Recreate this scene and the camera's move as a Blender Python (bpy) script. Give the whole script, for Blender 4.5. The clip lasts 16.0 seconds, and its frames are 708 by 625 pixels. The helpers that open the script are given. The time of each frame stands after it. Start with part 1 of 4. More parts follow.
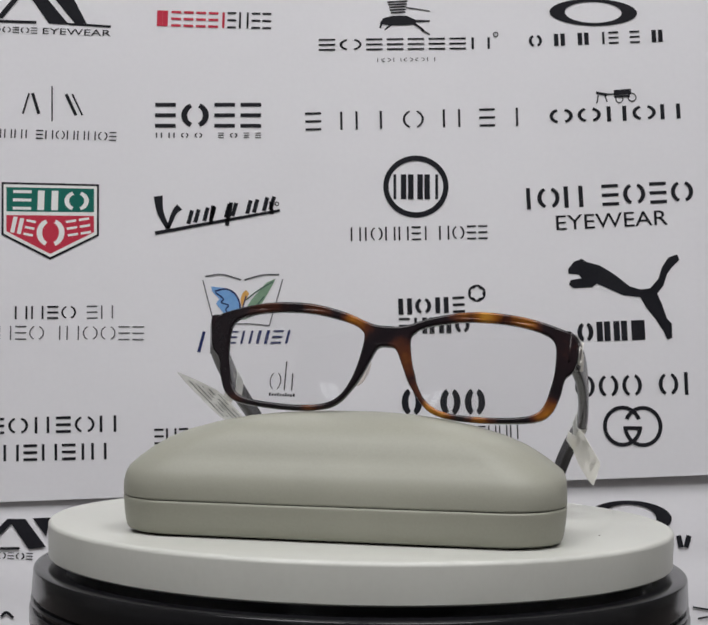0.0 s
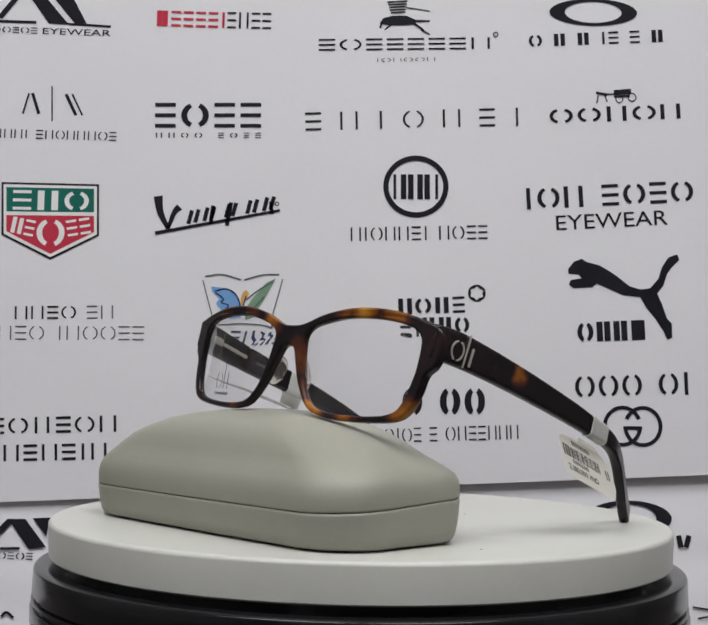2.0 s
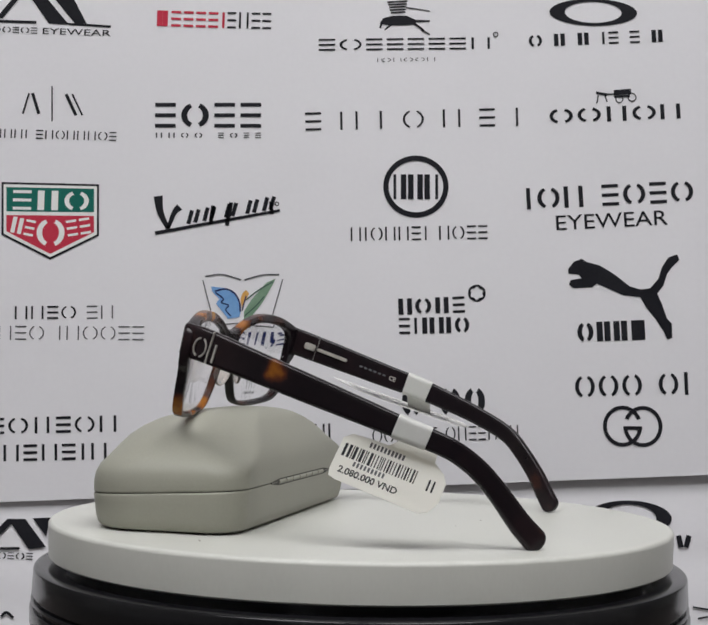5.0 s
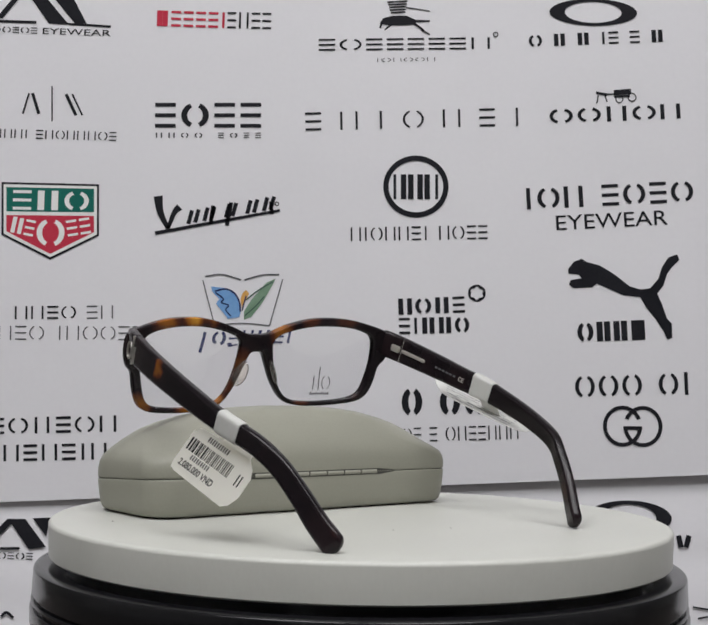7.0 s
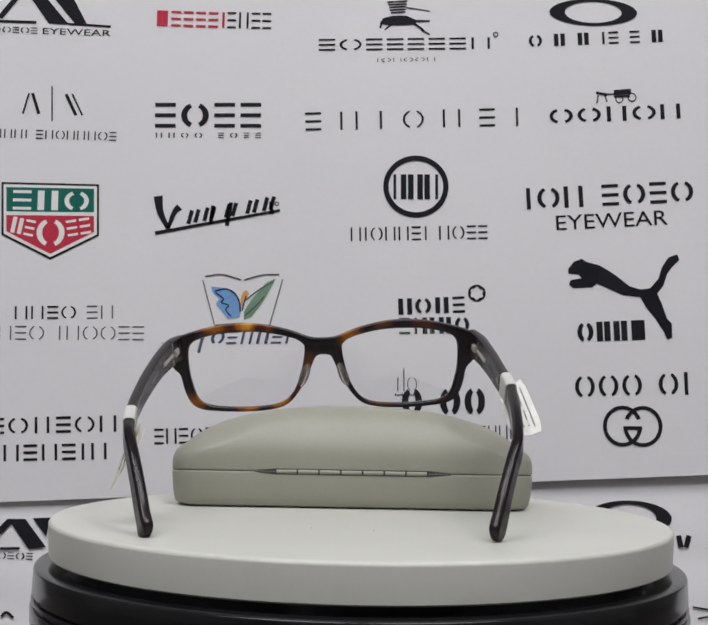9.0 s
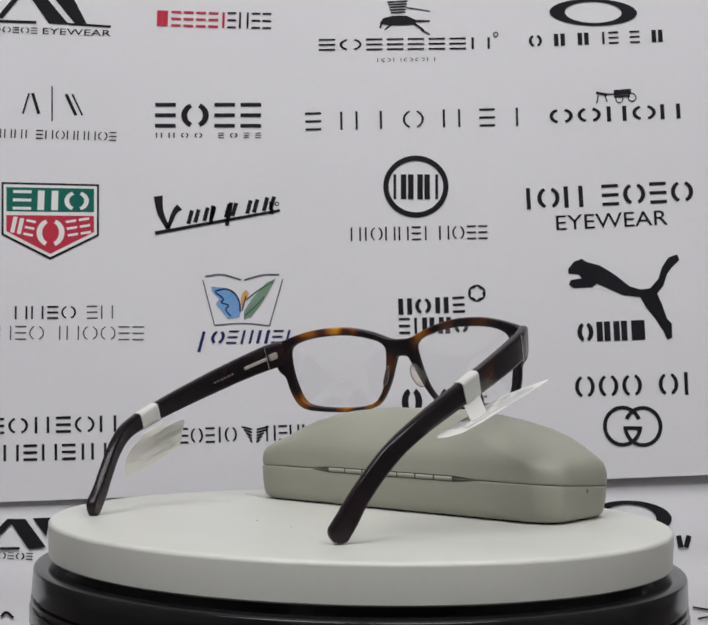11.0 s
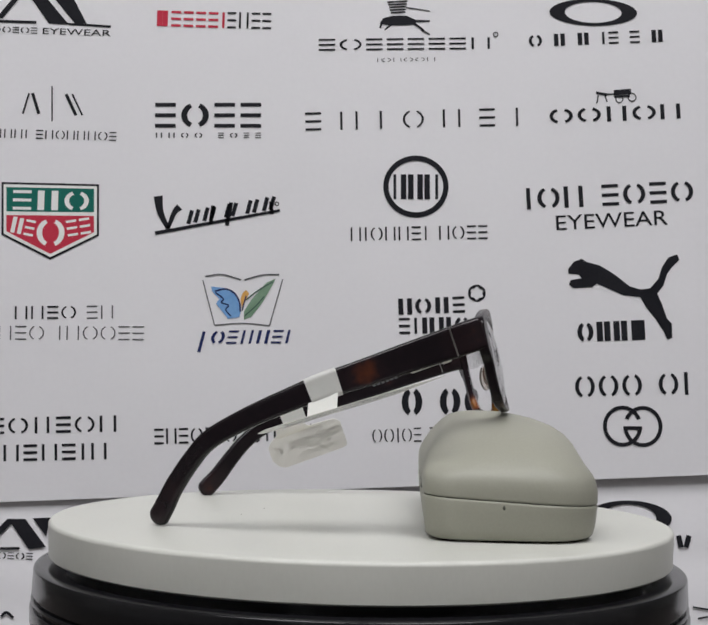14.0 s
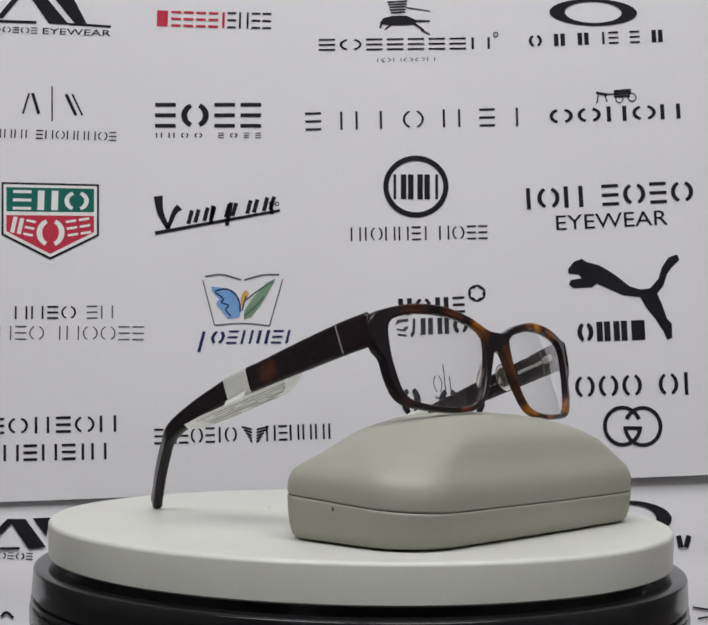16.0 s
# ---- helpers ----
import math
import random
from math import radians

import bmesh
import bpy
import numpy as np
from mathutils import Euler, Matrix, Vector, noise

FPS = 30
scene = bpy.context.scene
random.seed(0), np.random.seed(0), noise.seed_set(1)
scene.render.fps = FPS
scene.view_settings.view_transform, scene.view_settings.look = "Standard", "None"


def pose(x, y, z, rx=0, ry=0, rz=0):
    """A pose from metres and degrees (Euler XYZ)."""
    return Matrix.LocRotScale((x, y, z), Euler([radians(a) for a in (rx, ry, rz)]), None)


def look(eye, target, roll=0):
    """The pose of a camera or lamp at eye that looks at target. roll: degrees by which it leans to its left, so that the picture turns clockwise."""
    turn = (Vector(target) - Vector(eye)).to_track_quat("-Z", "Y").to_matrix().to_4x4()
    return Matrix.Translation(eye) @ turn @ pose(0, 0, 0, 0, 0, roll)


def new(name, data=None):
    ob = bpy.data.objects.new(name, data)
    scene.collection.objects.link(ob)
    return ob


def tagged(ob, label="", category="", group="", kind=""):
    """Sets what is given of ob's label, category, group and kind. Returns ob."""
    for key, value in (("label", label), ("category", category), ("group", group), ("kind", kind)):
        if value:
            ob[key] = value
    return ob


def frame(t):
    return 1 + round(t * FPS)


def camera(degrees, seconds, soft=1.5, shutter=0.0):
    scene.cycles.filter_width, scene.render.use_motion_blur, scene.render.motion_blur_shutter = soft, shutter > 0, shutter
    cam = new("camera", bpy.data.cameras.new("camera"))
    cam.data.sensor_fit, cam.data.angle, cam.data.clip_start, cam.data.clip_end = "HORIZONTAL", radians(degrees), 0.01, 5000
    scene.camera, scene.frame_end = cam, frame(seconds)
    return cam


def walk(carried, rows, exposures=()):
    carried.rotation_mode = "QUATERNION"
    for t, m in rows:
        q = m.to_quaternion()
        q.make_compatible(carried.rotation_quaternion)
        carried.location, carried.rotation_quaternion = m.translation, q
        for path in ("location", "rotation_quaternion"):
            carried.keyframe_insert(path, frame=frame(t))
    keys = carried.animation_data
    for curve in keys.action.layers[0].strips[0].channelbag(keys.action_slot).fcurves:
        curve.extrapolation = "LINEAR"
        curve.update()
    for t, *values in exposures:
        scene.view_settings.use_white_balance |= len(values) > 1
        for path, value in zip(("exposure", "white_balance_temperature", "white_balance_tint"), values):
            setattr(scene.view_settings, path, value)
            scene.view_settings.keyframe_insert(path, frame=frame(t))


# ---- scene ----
MM = 0.001

# camera: it stands still
EYE = Vector((-0.00373, -0.468, 0.05181))
cam = camera(33.78, 16.0, soft=1.9)
HERE = look(EYE, EYE + Vector((-0.00093, 0.99804, 0.06261)), 1.056)
walk(cam, [(0, HERE), (16, HERE)], exposures=[(0, 0.0, 6500, 10), (0.5, -0.1, 6500, 10), (1.0, -0.1, 6500, 10), (1.5, -0.03, 6500, 10), (2.5, 0.0, 6500, 10), (16, 0.0, 6500, 10)])

# ---- light: the ceiling panels of a shop ----
world = bpy.data.worlds.new("world")
scene.world = world
world.use_nodes = True
world.node_tree.nodes["Background"].inputs["Color"].default_value = (0.75, 0.8, 0.9, 1)
world.node_tree.nodes["Background"].inputs["Strength"].default_value = 0.05

CEILING_Z = 2.15
PANELS = [(-0.72, -0.65), (0.72, -0.65), (-0.72, -1.35), (0.72, -1.35)]


def panel_lamp(x, y):
    lamp = bpy.data.lights.new("panel_light", "AREA")
    lamp.shape, lamp.size, lamp.size_y, lamp.energy = "RECTANGLE", 1.18, 0.58, 15.3
    lamp.color = (0.975, 0.975, 0.985)
    ob = new("panel_light", lamp)
    ob.matrix_world = pose(x, y, CEILING_Z - 0.03)
    return ob


for px, py in PANELS:
    panel_lamp(px, py)


# ---- materials ----
def material(name, rough=0.5, metal=0.0, coat=0.0):
    m = bpy.data.materials.new(name)
    m.use_nodes = True
    b = m.node_tree.nodes["Principled BSDF"]
    b.inputs["Roughness"].default_value = rough
    b.inputs["Metallic"].default_value = metal
    b.inputs["Coat Weight"].default_value = coat
    b.inputs["Coat Roughness"].default_value = 0.06
    return m, m.node_tree, b


def node(tree, kind, **values):
    n = tree.nodes.new(kind)
    for key, value in values.items():
        n.inputs[key.replace("_", " ")].default_value = value
    return n


def coords(tree, scale=(1, 1, 1)):
    c = tree.nodes.new("ShaderNodeTexCoord")
    mp = tree.nodes.new("ShaderNodeMapping")
    mp.inputs["Scale"].default_value = scale
    tree.links.new(c.outputs["Object"], mp.inputs["Vector"])
    return mp.outputs["Vector"]


def ramp(tree, source, stops):
    r = tree.nodes.new("ShaderNodeValToRGB")
    els = r.color_ramp.elements
    while len(els) < len(stops):
        els.new(0.5)
    for el, (at, col) in zip(els, stops):
        el.position, el.color = at, (*col, 1)
    tree.links.new(source, r.inputs["Fac"])
    return r.outputs["Color"]


def bump(tree, bsdf, source, strength, distance):
    n = tree.nodes.new("ShaderNodeBump")
    n.inputs["Strength"].default_value = strength
    n.inputs["Distance"].default_value = distance
    tree.links.new(source, n.inputs["Height"])
    tree.links.new(n.outputs["Normal"], bsdf.inputs["Normal"])


def grained(name, stops, big, fine, rough, bump_strength=0.0, bump_distance=0.0002, coat=0.0, metal=0.0, stretch=(1, 1, 1)):
    """Two scales of variation in colour, and a fine relief."""
    m, tree, b = material(name, rough, metal, coat)
    v = coords(tree, stretch)
    n1 = node(tree, "ShaderNodeTexNoise", Scale=big, Detail=4.0)
    n2 = node(tree, "ShaderNodeTexNoise", Scale=fine, Detail=3.0)
    tree.links.new(v, n1.inputs["Vector"])
    tree.links.new(v, n2.inputs["Vector"])
    mix = tree.nodes.new("ShaderNodeMath")
    mix.operation = "MULTIPLY_ADD"
    mix.inputs[1].default_value = 0.3
    tree.links.new(n2.outputs["Fac"], mix.inputs[0])
    sc = tree.nodes.new("ShaderNodeMath")
    sc.operation = "MULTIPLY"
    sc.inputs[1].default_value = 0.7
    tree.links.new(n1.outputs["Fac"], sc.inputs[0])
    tree.links.new(sc.outputs[0], mix.inputs[2])
    tree.links.new(ramp(tree, mix.outputs[0], stops), b.inputs["Base Color"])
    rr = tree.nodes.new("ShaderNodeMapRange")
    rr.inputs["To Min"].default_value, rr.inputs["To Max"].default_value = rough * 0.85, min(1, rough * 1.15)
    tree.links.new(n1.outputs["Fac"], rr.inputs["Value"])
    tree.links.new(rr.outputs["Result"], b.inputs["Roughness"])
    if bump_strength:
        bump(tree, b, n2.outputs["Fac"], bump_strength, bump_distance)
    return m


PAPER = grained("paper", [(0.3, (0.775, 0.765, 0.795)), (0.7, (0.815, 0.805, 0.835))], 6, 300, 0.55, 0.05)
PAPER_WHITE = grained("paper_white", [(0.3, (0.80, 0.80, 0.79)), (0.7, (0.86, 0.86, 0.85))], 60, 900, 0.5)
INK = grained("ink", [(0.3, (0.012, 0.012, 0.016)), (0.7, (0.022, 0.022, 0.027))], 30, 500, 0.5)
GREY_INK = grained("grey_ink", [(0.3, (0.10, 0.10, 0.11)), (0.7, (0.14, 0.14, 0.15))], 30, 500, 0.5)
RED = grained("red_ink", [(0.3, (0.50, 0.035, 0.065)), (0.7, (0.58, 0.05, 0.085))], 30, 500, 0.5)
GREEN = grained("green_ink", [(0.3, (0.012, 0.13, 0.105)), (0.7, (0.02, 0.16, 0.125))], 30, 500, 0.5)
BLUE = grained("blue_ink", [(0.3, (0.12, 0.30, 0.62)), (0.7, (0.24, 0.44, 0.72))], 90, 500, 0.5)
NAVY = grained("navy_ink", [(0.3, (0.018, 0.025, 0.10)), (0.7, (0.03, 0.04, 0.13))], 30, 500, 0.5)
LEAF = grained("leaf_ink", [(0.3, (0.13, 0.24, 0.15)), (0.7, (0.22, 0.34, 0.24))], 90, 500, 0.5)
DARK_LEAF = grained("dark_leaf_ink", [(0.3, (0.04, 0.09, 0.07)), (0.7, (0.06, 0.12, 0.09))], 30, 500, 0.5)
ORANGE = grained("orange_ink", [(0.3, (0.62, 0.30, 0.06)), (0.7, (0.72, 0.42, 0.12))], 90, 500, 0.5)

for ink in (INK, GREY_INK, NAVY, GREEN, RED):  # matt printing ink
    ink.node_tree.nodes["Principled BSDF"].inputs["Specular IOR Level"].default_value = 0.12

WALL = grained("wall_paint", [(0.3, (0.62, 0.61, 0.60)), (0.7, (0.70, 0.69, 0.68))], 2, 120, 0.8, 0.1)
# unseen walls, kept dark so that the acetate mirrors little
DIM_WALL = grained("unseen_dark_wall", [(0.3, (0.10, 0.095, 0.09)), (0.7, (0.15, 0.145, 0.14))], 1.5, 100, 0.8, 0.1)
# unseen side walls, kept paler as reflectors for the lenses
SIDE_WALL = grained("unseen_pale_wall", [(0.3, (0.34, 0.33, 0.32)), (0.7, (0.40, 0.39, 0.38))], 1.5, 100, 0.7, 0.1)
FLOOR = grained("floor_tile", [(0.3, (0.12, 0.115, 0.105)), (0.7, (0.17, 0.165, 0.155))], 3, 80, 0.4)
TABLE = grained("table_dark", [(0.3, (0.045, 0.04, 0.036)), (0.7, (0.075, 0.066, 0.06))], 5, 200, 0.5)
PLATTER = grained("platter_white", [(0.25, (0.505, 0.507, 0.47)), (0.55, (0.545, 0.547, 0.508)), (0.8, (0.57, 0.572, 0.533))], 14, 420, 0.42, 0.03, 0.0002, 0.04, stretch=(1, 2.2, 1))
SPECK = grained("speck", [(0.3, (0.12, 0.10, 0.08)), (0.7, (0.18, 0.15, 0.12))], 100, 900, 0.8)
BLACK = grained("base_black", [(0.3, (0.004, 0.004, 0.005)), (0.7, (0.009, 0.009, 0.011))], 30, 600, 0.17, 0.03, 0.0002, 0.0, stretch=(1, 1, 5))
CASE = grained("case_leatherette", [(0.3, (0.275, 0.272, 0.226)), (0.55, (0.302, 0.299, 0.249)), (0.75, (0.322, 0.319, 0.266))], 22, 1100, 0.5, 0.14, 0.00015)
BLACK.node_tree.nodes["Principled BSDF"].inputs["Specular IOR Level"].default_value = 0.34
SEAM = grained("case_seam", [(0.3, (0.03, 0.029, 0.024)), (0.7, (0.055, 0.053, 0.045))], 100, 900, 0.7)
CHROME = grained("polished_metal", [(0.3, (0.62, 0.60, 0.58)), (0.7, (0.74, 0.72, 0.70))], 200, 1500, 0.22, metal=1.0)
TAPE = grained("white_tape", [(0.3, (0.74, 0.74, 0.71)), (0.7, (0.82, 0.82, 0.79))], 120, 900, 0.45, 0.1)
def translucent(m, share):
    """Thin paper: lets part of the light through."""
    tree = m.node_tree
    b = tree.nodes["Principled BSDF"]
    t = tree.nodes.new("ShaderNodeBsdfTranslucent")
    t.inputs["Color"].default_value = (0.96, 0.95, 0.92, 1)
    mix = tree.nodes.new("ShaderNodeMixShader")
    mix.inputs["Fac"].default_value = share
    tree.links.new(b.outputs["BSDF"], mix.inputs[1])
    tree.links.new(t.outputs["BSDF"], mix.inputs[2])
    tree.links.new(mix.outputs["Shader"], tree.nodes["Material Output"].inputs["Surface"])
    return m


TAG = grained("tag_card", [(0.3, (0.86, 0.845, 0.80)), (0.7, (0.92, 0.905, 0.86))], 60, 900, 0.42)


def tortoiseshell(name, blotches, low, high):
    """Dark acetate with amber blotches: x, y, z, reach in mm and depth of colour."""
    m, tree, b = material(name, 0.24, 0.0, 0.06)
    b.inputs["Specular IOR Level"].default_value = 0.22
    v = coords(tree)
    n1 = node(tree, "ShaderNodeTexNoise", Scale=45.0, Detail=2.0, Roughness=0.45, Distortion=0.5)
    n2 = node(tree, "ShaderNodeTexNoise", Scale=330.0, Detail=3.0)
    n3 = node(tree, "ShaderNodeTexNoise", Scale=150.0, Detail=2.0)
    for n in (n1, n2, n3):
        tree.links.new(v, n.inputs["Vector"])
    sub = tree.nodes.new("ShaderNodeVectorMath")
    sub.operation = "MULTIPLY_ADD"
    sub.inputs[1].default_value = (0.007, 0.007, 0.007)
    tree.links.new(n3.outputs["Color"], sub.inputs[0])
    off = tree.nodes.new("ShaderNodeVectorMath")
    off.operation = "SUBTRACT"
    off.inputs[1].default_value = (0.0035, 0.0035, 0.0035)
    tree.links.new(v, off.inputs[0])
    tree.links.new(off.outputs[0], sub.inputs[2])
    base = tree.nodes.new("ShaderNodeMapRange")
    base.inputs["From Min"].default_value, base.inputs["From Max"].default_value = low, high
    base.inputs["To Max"].default_value = 0.55
    tree.links.new(n1.outputs["Fac"], base.inputs["Value"])
    value = base.outputs["Result"]
    for x, y, z, reach, depth in blotches:
        d = tree.nodes.new("ShaderNodeVectorMath")
        d.operation = "DISTANCE"
        d.inputs[1].default_value = (x * MM, y * MM, z * MM)
        tree.links.new(sub.outputs[0], d.inputs[0])
        f = tree.nodes.new("ShaderNodeMapRange")
        f.interpolation_type = "SMOOTHSTEP"
        f.inputs["From Min"].default_value, f.inputs["From Max"].default_value = reach * 0.1 * MM, reach * 1.25 * MM
        f.inputs["To Min"].default_value, f.inputs["To Max"].default_value = depth * 0.9, 0.0
        tree.links.new(d.outputs["Value"], f.inputs["Value"])
        top = tree.nodes.new("ShaderNodeMath")
        top.operation = "MAXIMUM"
        tree.links.new(value, top.inputs[0])
        tree.links.new(f.outputs["Result"], top.inputs[1])
        value = top.outputs[0]
    add = tree.nodes.new("ShaderNodeMath")
    add.operation = "MULTIPLY_ADD"
    add.inputs[1].default_value = 0.16
    tree.links.new(n2.outputs["Fac"], add.inputs[0])
    tree.links.new(value, add.inputs[2])
    col = ramp(tree, add.outputs[0], [(0.04, (0.0075, 0.0055, 0.0075)), (0.27, (0.015, 0.0085, 0.0105)), (0.48, (0.075, 0.022, 0.010)), (0.76, (0.28, 0.096, 0.012)), (1.0, (0.58, 0.28, 0.036))])
    tree.links.new(col, b.inputs["Base Color"])
    bump(tree, b, n2.outputs["Fac"], 0.02, 0.0001)
    return m


SHELL = tortoiseshell("tortoiseshell_front", [
    (-12, 4, 0, 9, 0.8), (-26, 8.6, -1, 9, 0.44), (-45, 9.2, -3, 12, 0.36), (26, 9.5, -1, 8, 0.6), (34, 9.5, -2, 9, 0.98),
    (48, 9, -4, 10, 0.72), (7.5, -9, 0, 11, 0.5), (12, -20, 0, 9, 0.4), (18, -28.5, 0, 9, 0.95), (34, -30, -2, 8, 0.8),
    (58, -25, -5, 9, 0.8), (64, 0, -6, 13, 0.22), (-25, -29, -1, 7, 0.5), (-54, -26, -4, 7, 0.28)], 0.60, 0.96)
SHELL_DARK = tortoiseshell("tortoiseshell_temple", [
    (90, -9, 55.5, 6.2, 0.8), (88, -30, 62, 11, 0.2), (82, -42, 67, 12, 0.24), (-60, -2.5, 56.5, 9, 0.42),
    (-52, -40, 70, 12, 0.22), (71, 72, 4, 11, 0.24), (-44, 72, 2, 8, 0.22), (-46, 65, 13, 8, 0.28)], 0.60, 1.15)


def lens_glass():
    m, tree, b = material("lens_glass", 0.0)
    b.inputs["Transmission Weight"].default_value = 1.0
    b.inputs["IOR"].default_value = 1.48
    b.inputs["Base Color"].default_value = (0.985, 0.985, 0.99, 1)
    return m


def film(name, col, clear):
    """Thin clear film, partly see-through."""
    m, tree, b = material(name, 0.25)
    n = node(tree, "ShaderNodeTexNoise", Scale=90.0, Detail=3.0)
    tree.links.new(coords(tree), n.inputs["Vector"])
    mr = tree.nodes.new("ShaderNodeMapRange")
    mr.inputs["To Min"].default_value, mr.inputs["To Max"].default_value = 1 - clear - 0.15, 1 - clear + 0.15
    tree.links.new(n.outputs["Fac"], mr.inputs["Value"])
    tree.links.new(mr.outputs["Result"], b.inputs["Alpha"])
    b.inputs["Base Color"].default_value = (*col, 1)
    return m


translucent(TAG, 0.74)
translucent(TAPE, 0.3)
LENS = lens_glass()
PAD, ptree, pb = material("clear_plastic", 0.12)
pb.inputs["Transmission Weight"].default_value = 0.92
pb.inputs["IOR"].default_value = 1.3
pb.inputs["Base Color"].default_value = (0.93, 0.87, 0.80, 1)
FILM = film("clear_film", (0.88, 0.875, 0.84), 0.36)
EMBLEM = grained("brushed_metal", [(0.3, (0.60, 0.57, 0.53)), (0.7, (0.72, 0.69, 0.65))], 200, 1500, 0.5, metal=0.85)

DAYLIGHT, dtree, db = material("daylight_outside")
db.inputs["Emission Color"].default_value = (0.9, 0.95, 1.0, 1)
db.inputs["Emission Strength"].default_value = 1.3

glow, gtree, gb = material("panel_glow")
gb.inputs["Emission Color"].default_value = (0.975, 0.975, 0.985, 1)
gb.inputs["Emission Strength"].default_value = 2.0


# ---- mesh helpers ----
def part(name, bm, mat, parent=None, label="", smooth=False, m=None):
    me = bpy.data.meshes.new(name)
    bm.to_mesh(me)
    bm.free()
    if smooth:
        for poly in me.polygons:
            poly.use_smooth = True
    me.materials.append(mat)
    ob = new(name, me)
    if parent is not None:
        ob.parent = parent
    if m is not None:
        ob.matrix_basis = m
    return tagged(ob, label)


def box(x0, x1, y0, y1, z0, z1, bevel=0.0, bm=None):
    bm = bm or bmesh.new()
    made = bmesh.ops.create_cube(bm, size=1, matrix=Matrix.LocRotScale(((x0 + x1) / 2, (y0 + y1) / 2, (z0 + z1) / 2), None, (x1 - x0, y1 - y0, z1 - z0)))
    if bevel:
        edges = list({e for v in made["verts"] for e in v.link_edges})
        bmesh.ops.bevel(bm, geom=edges, offset=bevel, segments=2, affect="EDGES")
    return bm


def rings(loops, cap0=True, cap1=True, closed=True, bm=None):
    """Skin through equal loops of points."""
    bm = bm or bmesh.new()
    vs = [[bm.verts.new(p) for p in loop] for loop in loops]
    n = len(vs[0])
    for a, b in zip(vs, vs[1:]):
        for i in range(n if closed else n - 1):
            j = (i + 1) % n
            bm.faces.new((a[i], a[j], b[j], b[i]))
    if cap0:
        bm.faces.new(vs[0][::-1])
    if cap1:
        bm.faces.new(vs[-1])
    return bm


def lathe(profile, n=128):
    """Profile of (radius, z), turned about z."""
    loops = [[(r * math.cos(2 * math.pi * i / n), r * math.sin(2 * math.pi * i / n), z) for i in range(n)] for r, z in profile]
    return rings(loops)


def smooth_by_angle(ob, degrees=35):
    for poly in ob.data.polygons:
        poly.use_smooth = True
    ob.data.set_sharp_from_angle(angle=radians(degrees))
    return ob


def spline(points, n):
    """Catmull-Rom through points, n samples."""
    pts = [Vector(p) for p in points]
    pts = [2 * pts[0] - pts[1], *pts, 2 * pts[-1] - pts[-2]]
    out = []
    segs = len(pts) - 3
    for k in range(n):
        s = k / (n - 1) * segs
        i = min(int(s), segs - 1)
        t = s - i
        p0, p1, p2, p3 = pts[i:i + 4]
        out.append(0.5 * (2 * p1 + (p2 - p0) * t + (2 * p0 - 5 * p1 + 4 * p2 - p3) * t * t + (3 * p1 - p0 - 3 * p2 + p3) * t ** 3))
    return out


def loop_spline(points, per=6):
    """Closed Catmull-Rom."""
    pts = [Vector(p) for p in points]
    n, out = len(pts), []
    for i in range(n):
        p0, p1, p2, p3 = pts[i - 1], pts[i], pts[(i + 1) % n], pts[(i + 2) % n]
        for k in range(per):
            t = k / per
            out.append(0.5 * (2 * p1 + (p2 - p0) * t + (2 * p0 - 5 * p1 + 4 * p2 - p3) * t * t + (3 * p1 - p0 - 3 * p2 + p3) * t ** 3))
    return out


def curve_mesh(data):
    """The mesh that a curve or text makes."""
    ob = new("shape", data)
    dg = bpy.context.evaluated_depsgraph_get()
    me = bpy.data.meshes.new_from_object(ob.evaluated_get(dg))
    bpy.data.objects.remove(ob)
    bm = bmesh.new()
    bm.from_mesh(me)
    bpy.data.meshes.remove(me)
    return bm


def flat_curve(outlines, extrude, bevel, res=2):
    cu = bpy.data.curves.new("shape", "CURVE")
    cu.dimensions, cu.fill_mode, cu.extrude, cu.bevel_depth, cu.bevel_resolution, cu.offset = "2D", "BOTH", extrude, bevel, res, -bevel
    for pts in outlines:
        sp = cu.splines.new("POLY")
        sp.points.add(len(pts) - 1)
        for q, p in zip(sp.points, pts):
            q.co = (p[0], p[1], 0, 1)
        sp.use_cyclic_u = True
    return curve_mesh(cu)


def text_mesh(words, size, bold=0.0):
    cu = bpy.data.curves.new("text", "FONT")
    cu.body, cu.size, cu.offset = words, size, size * bold
    return curve_mesh(cu)


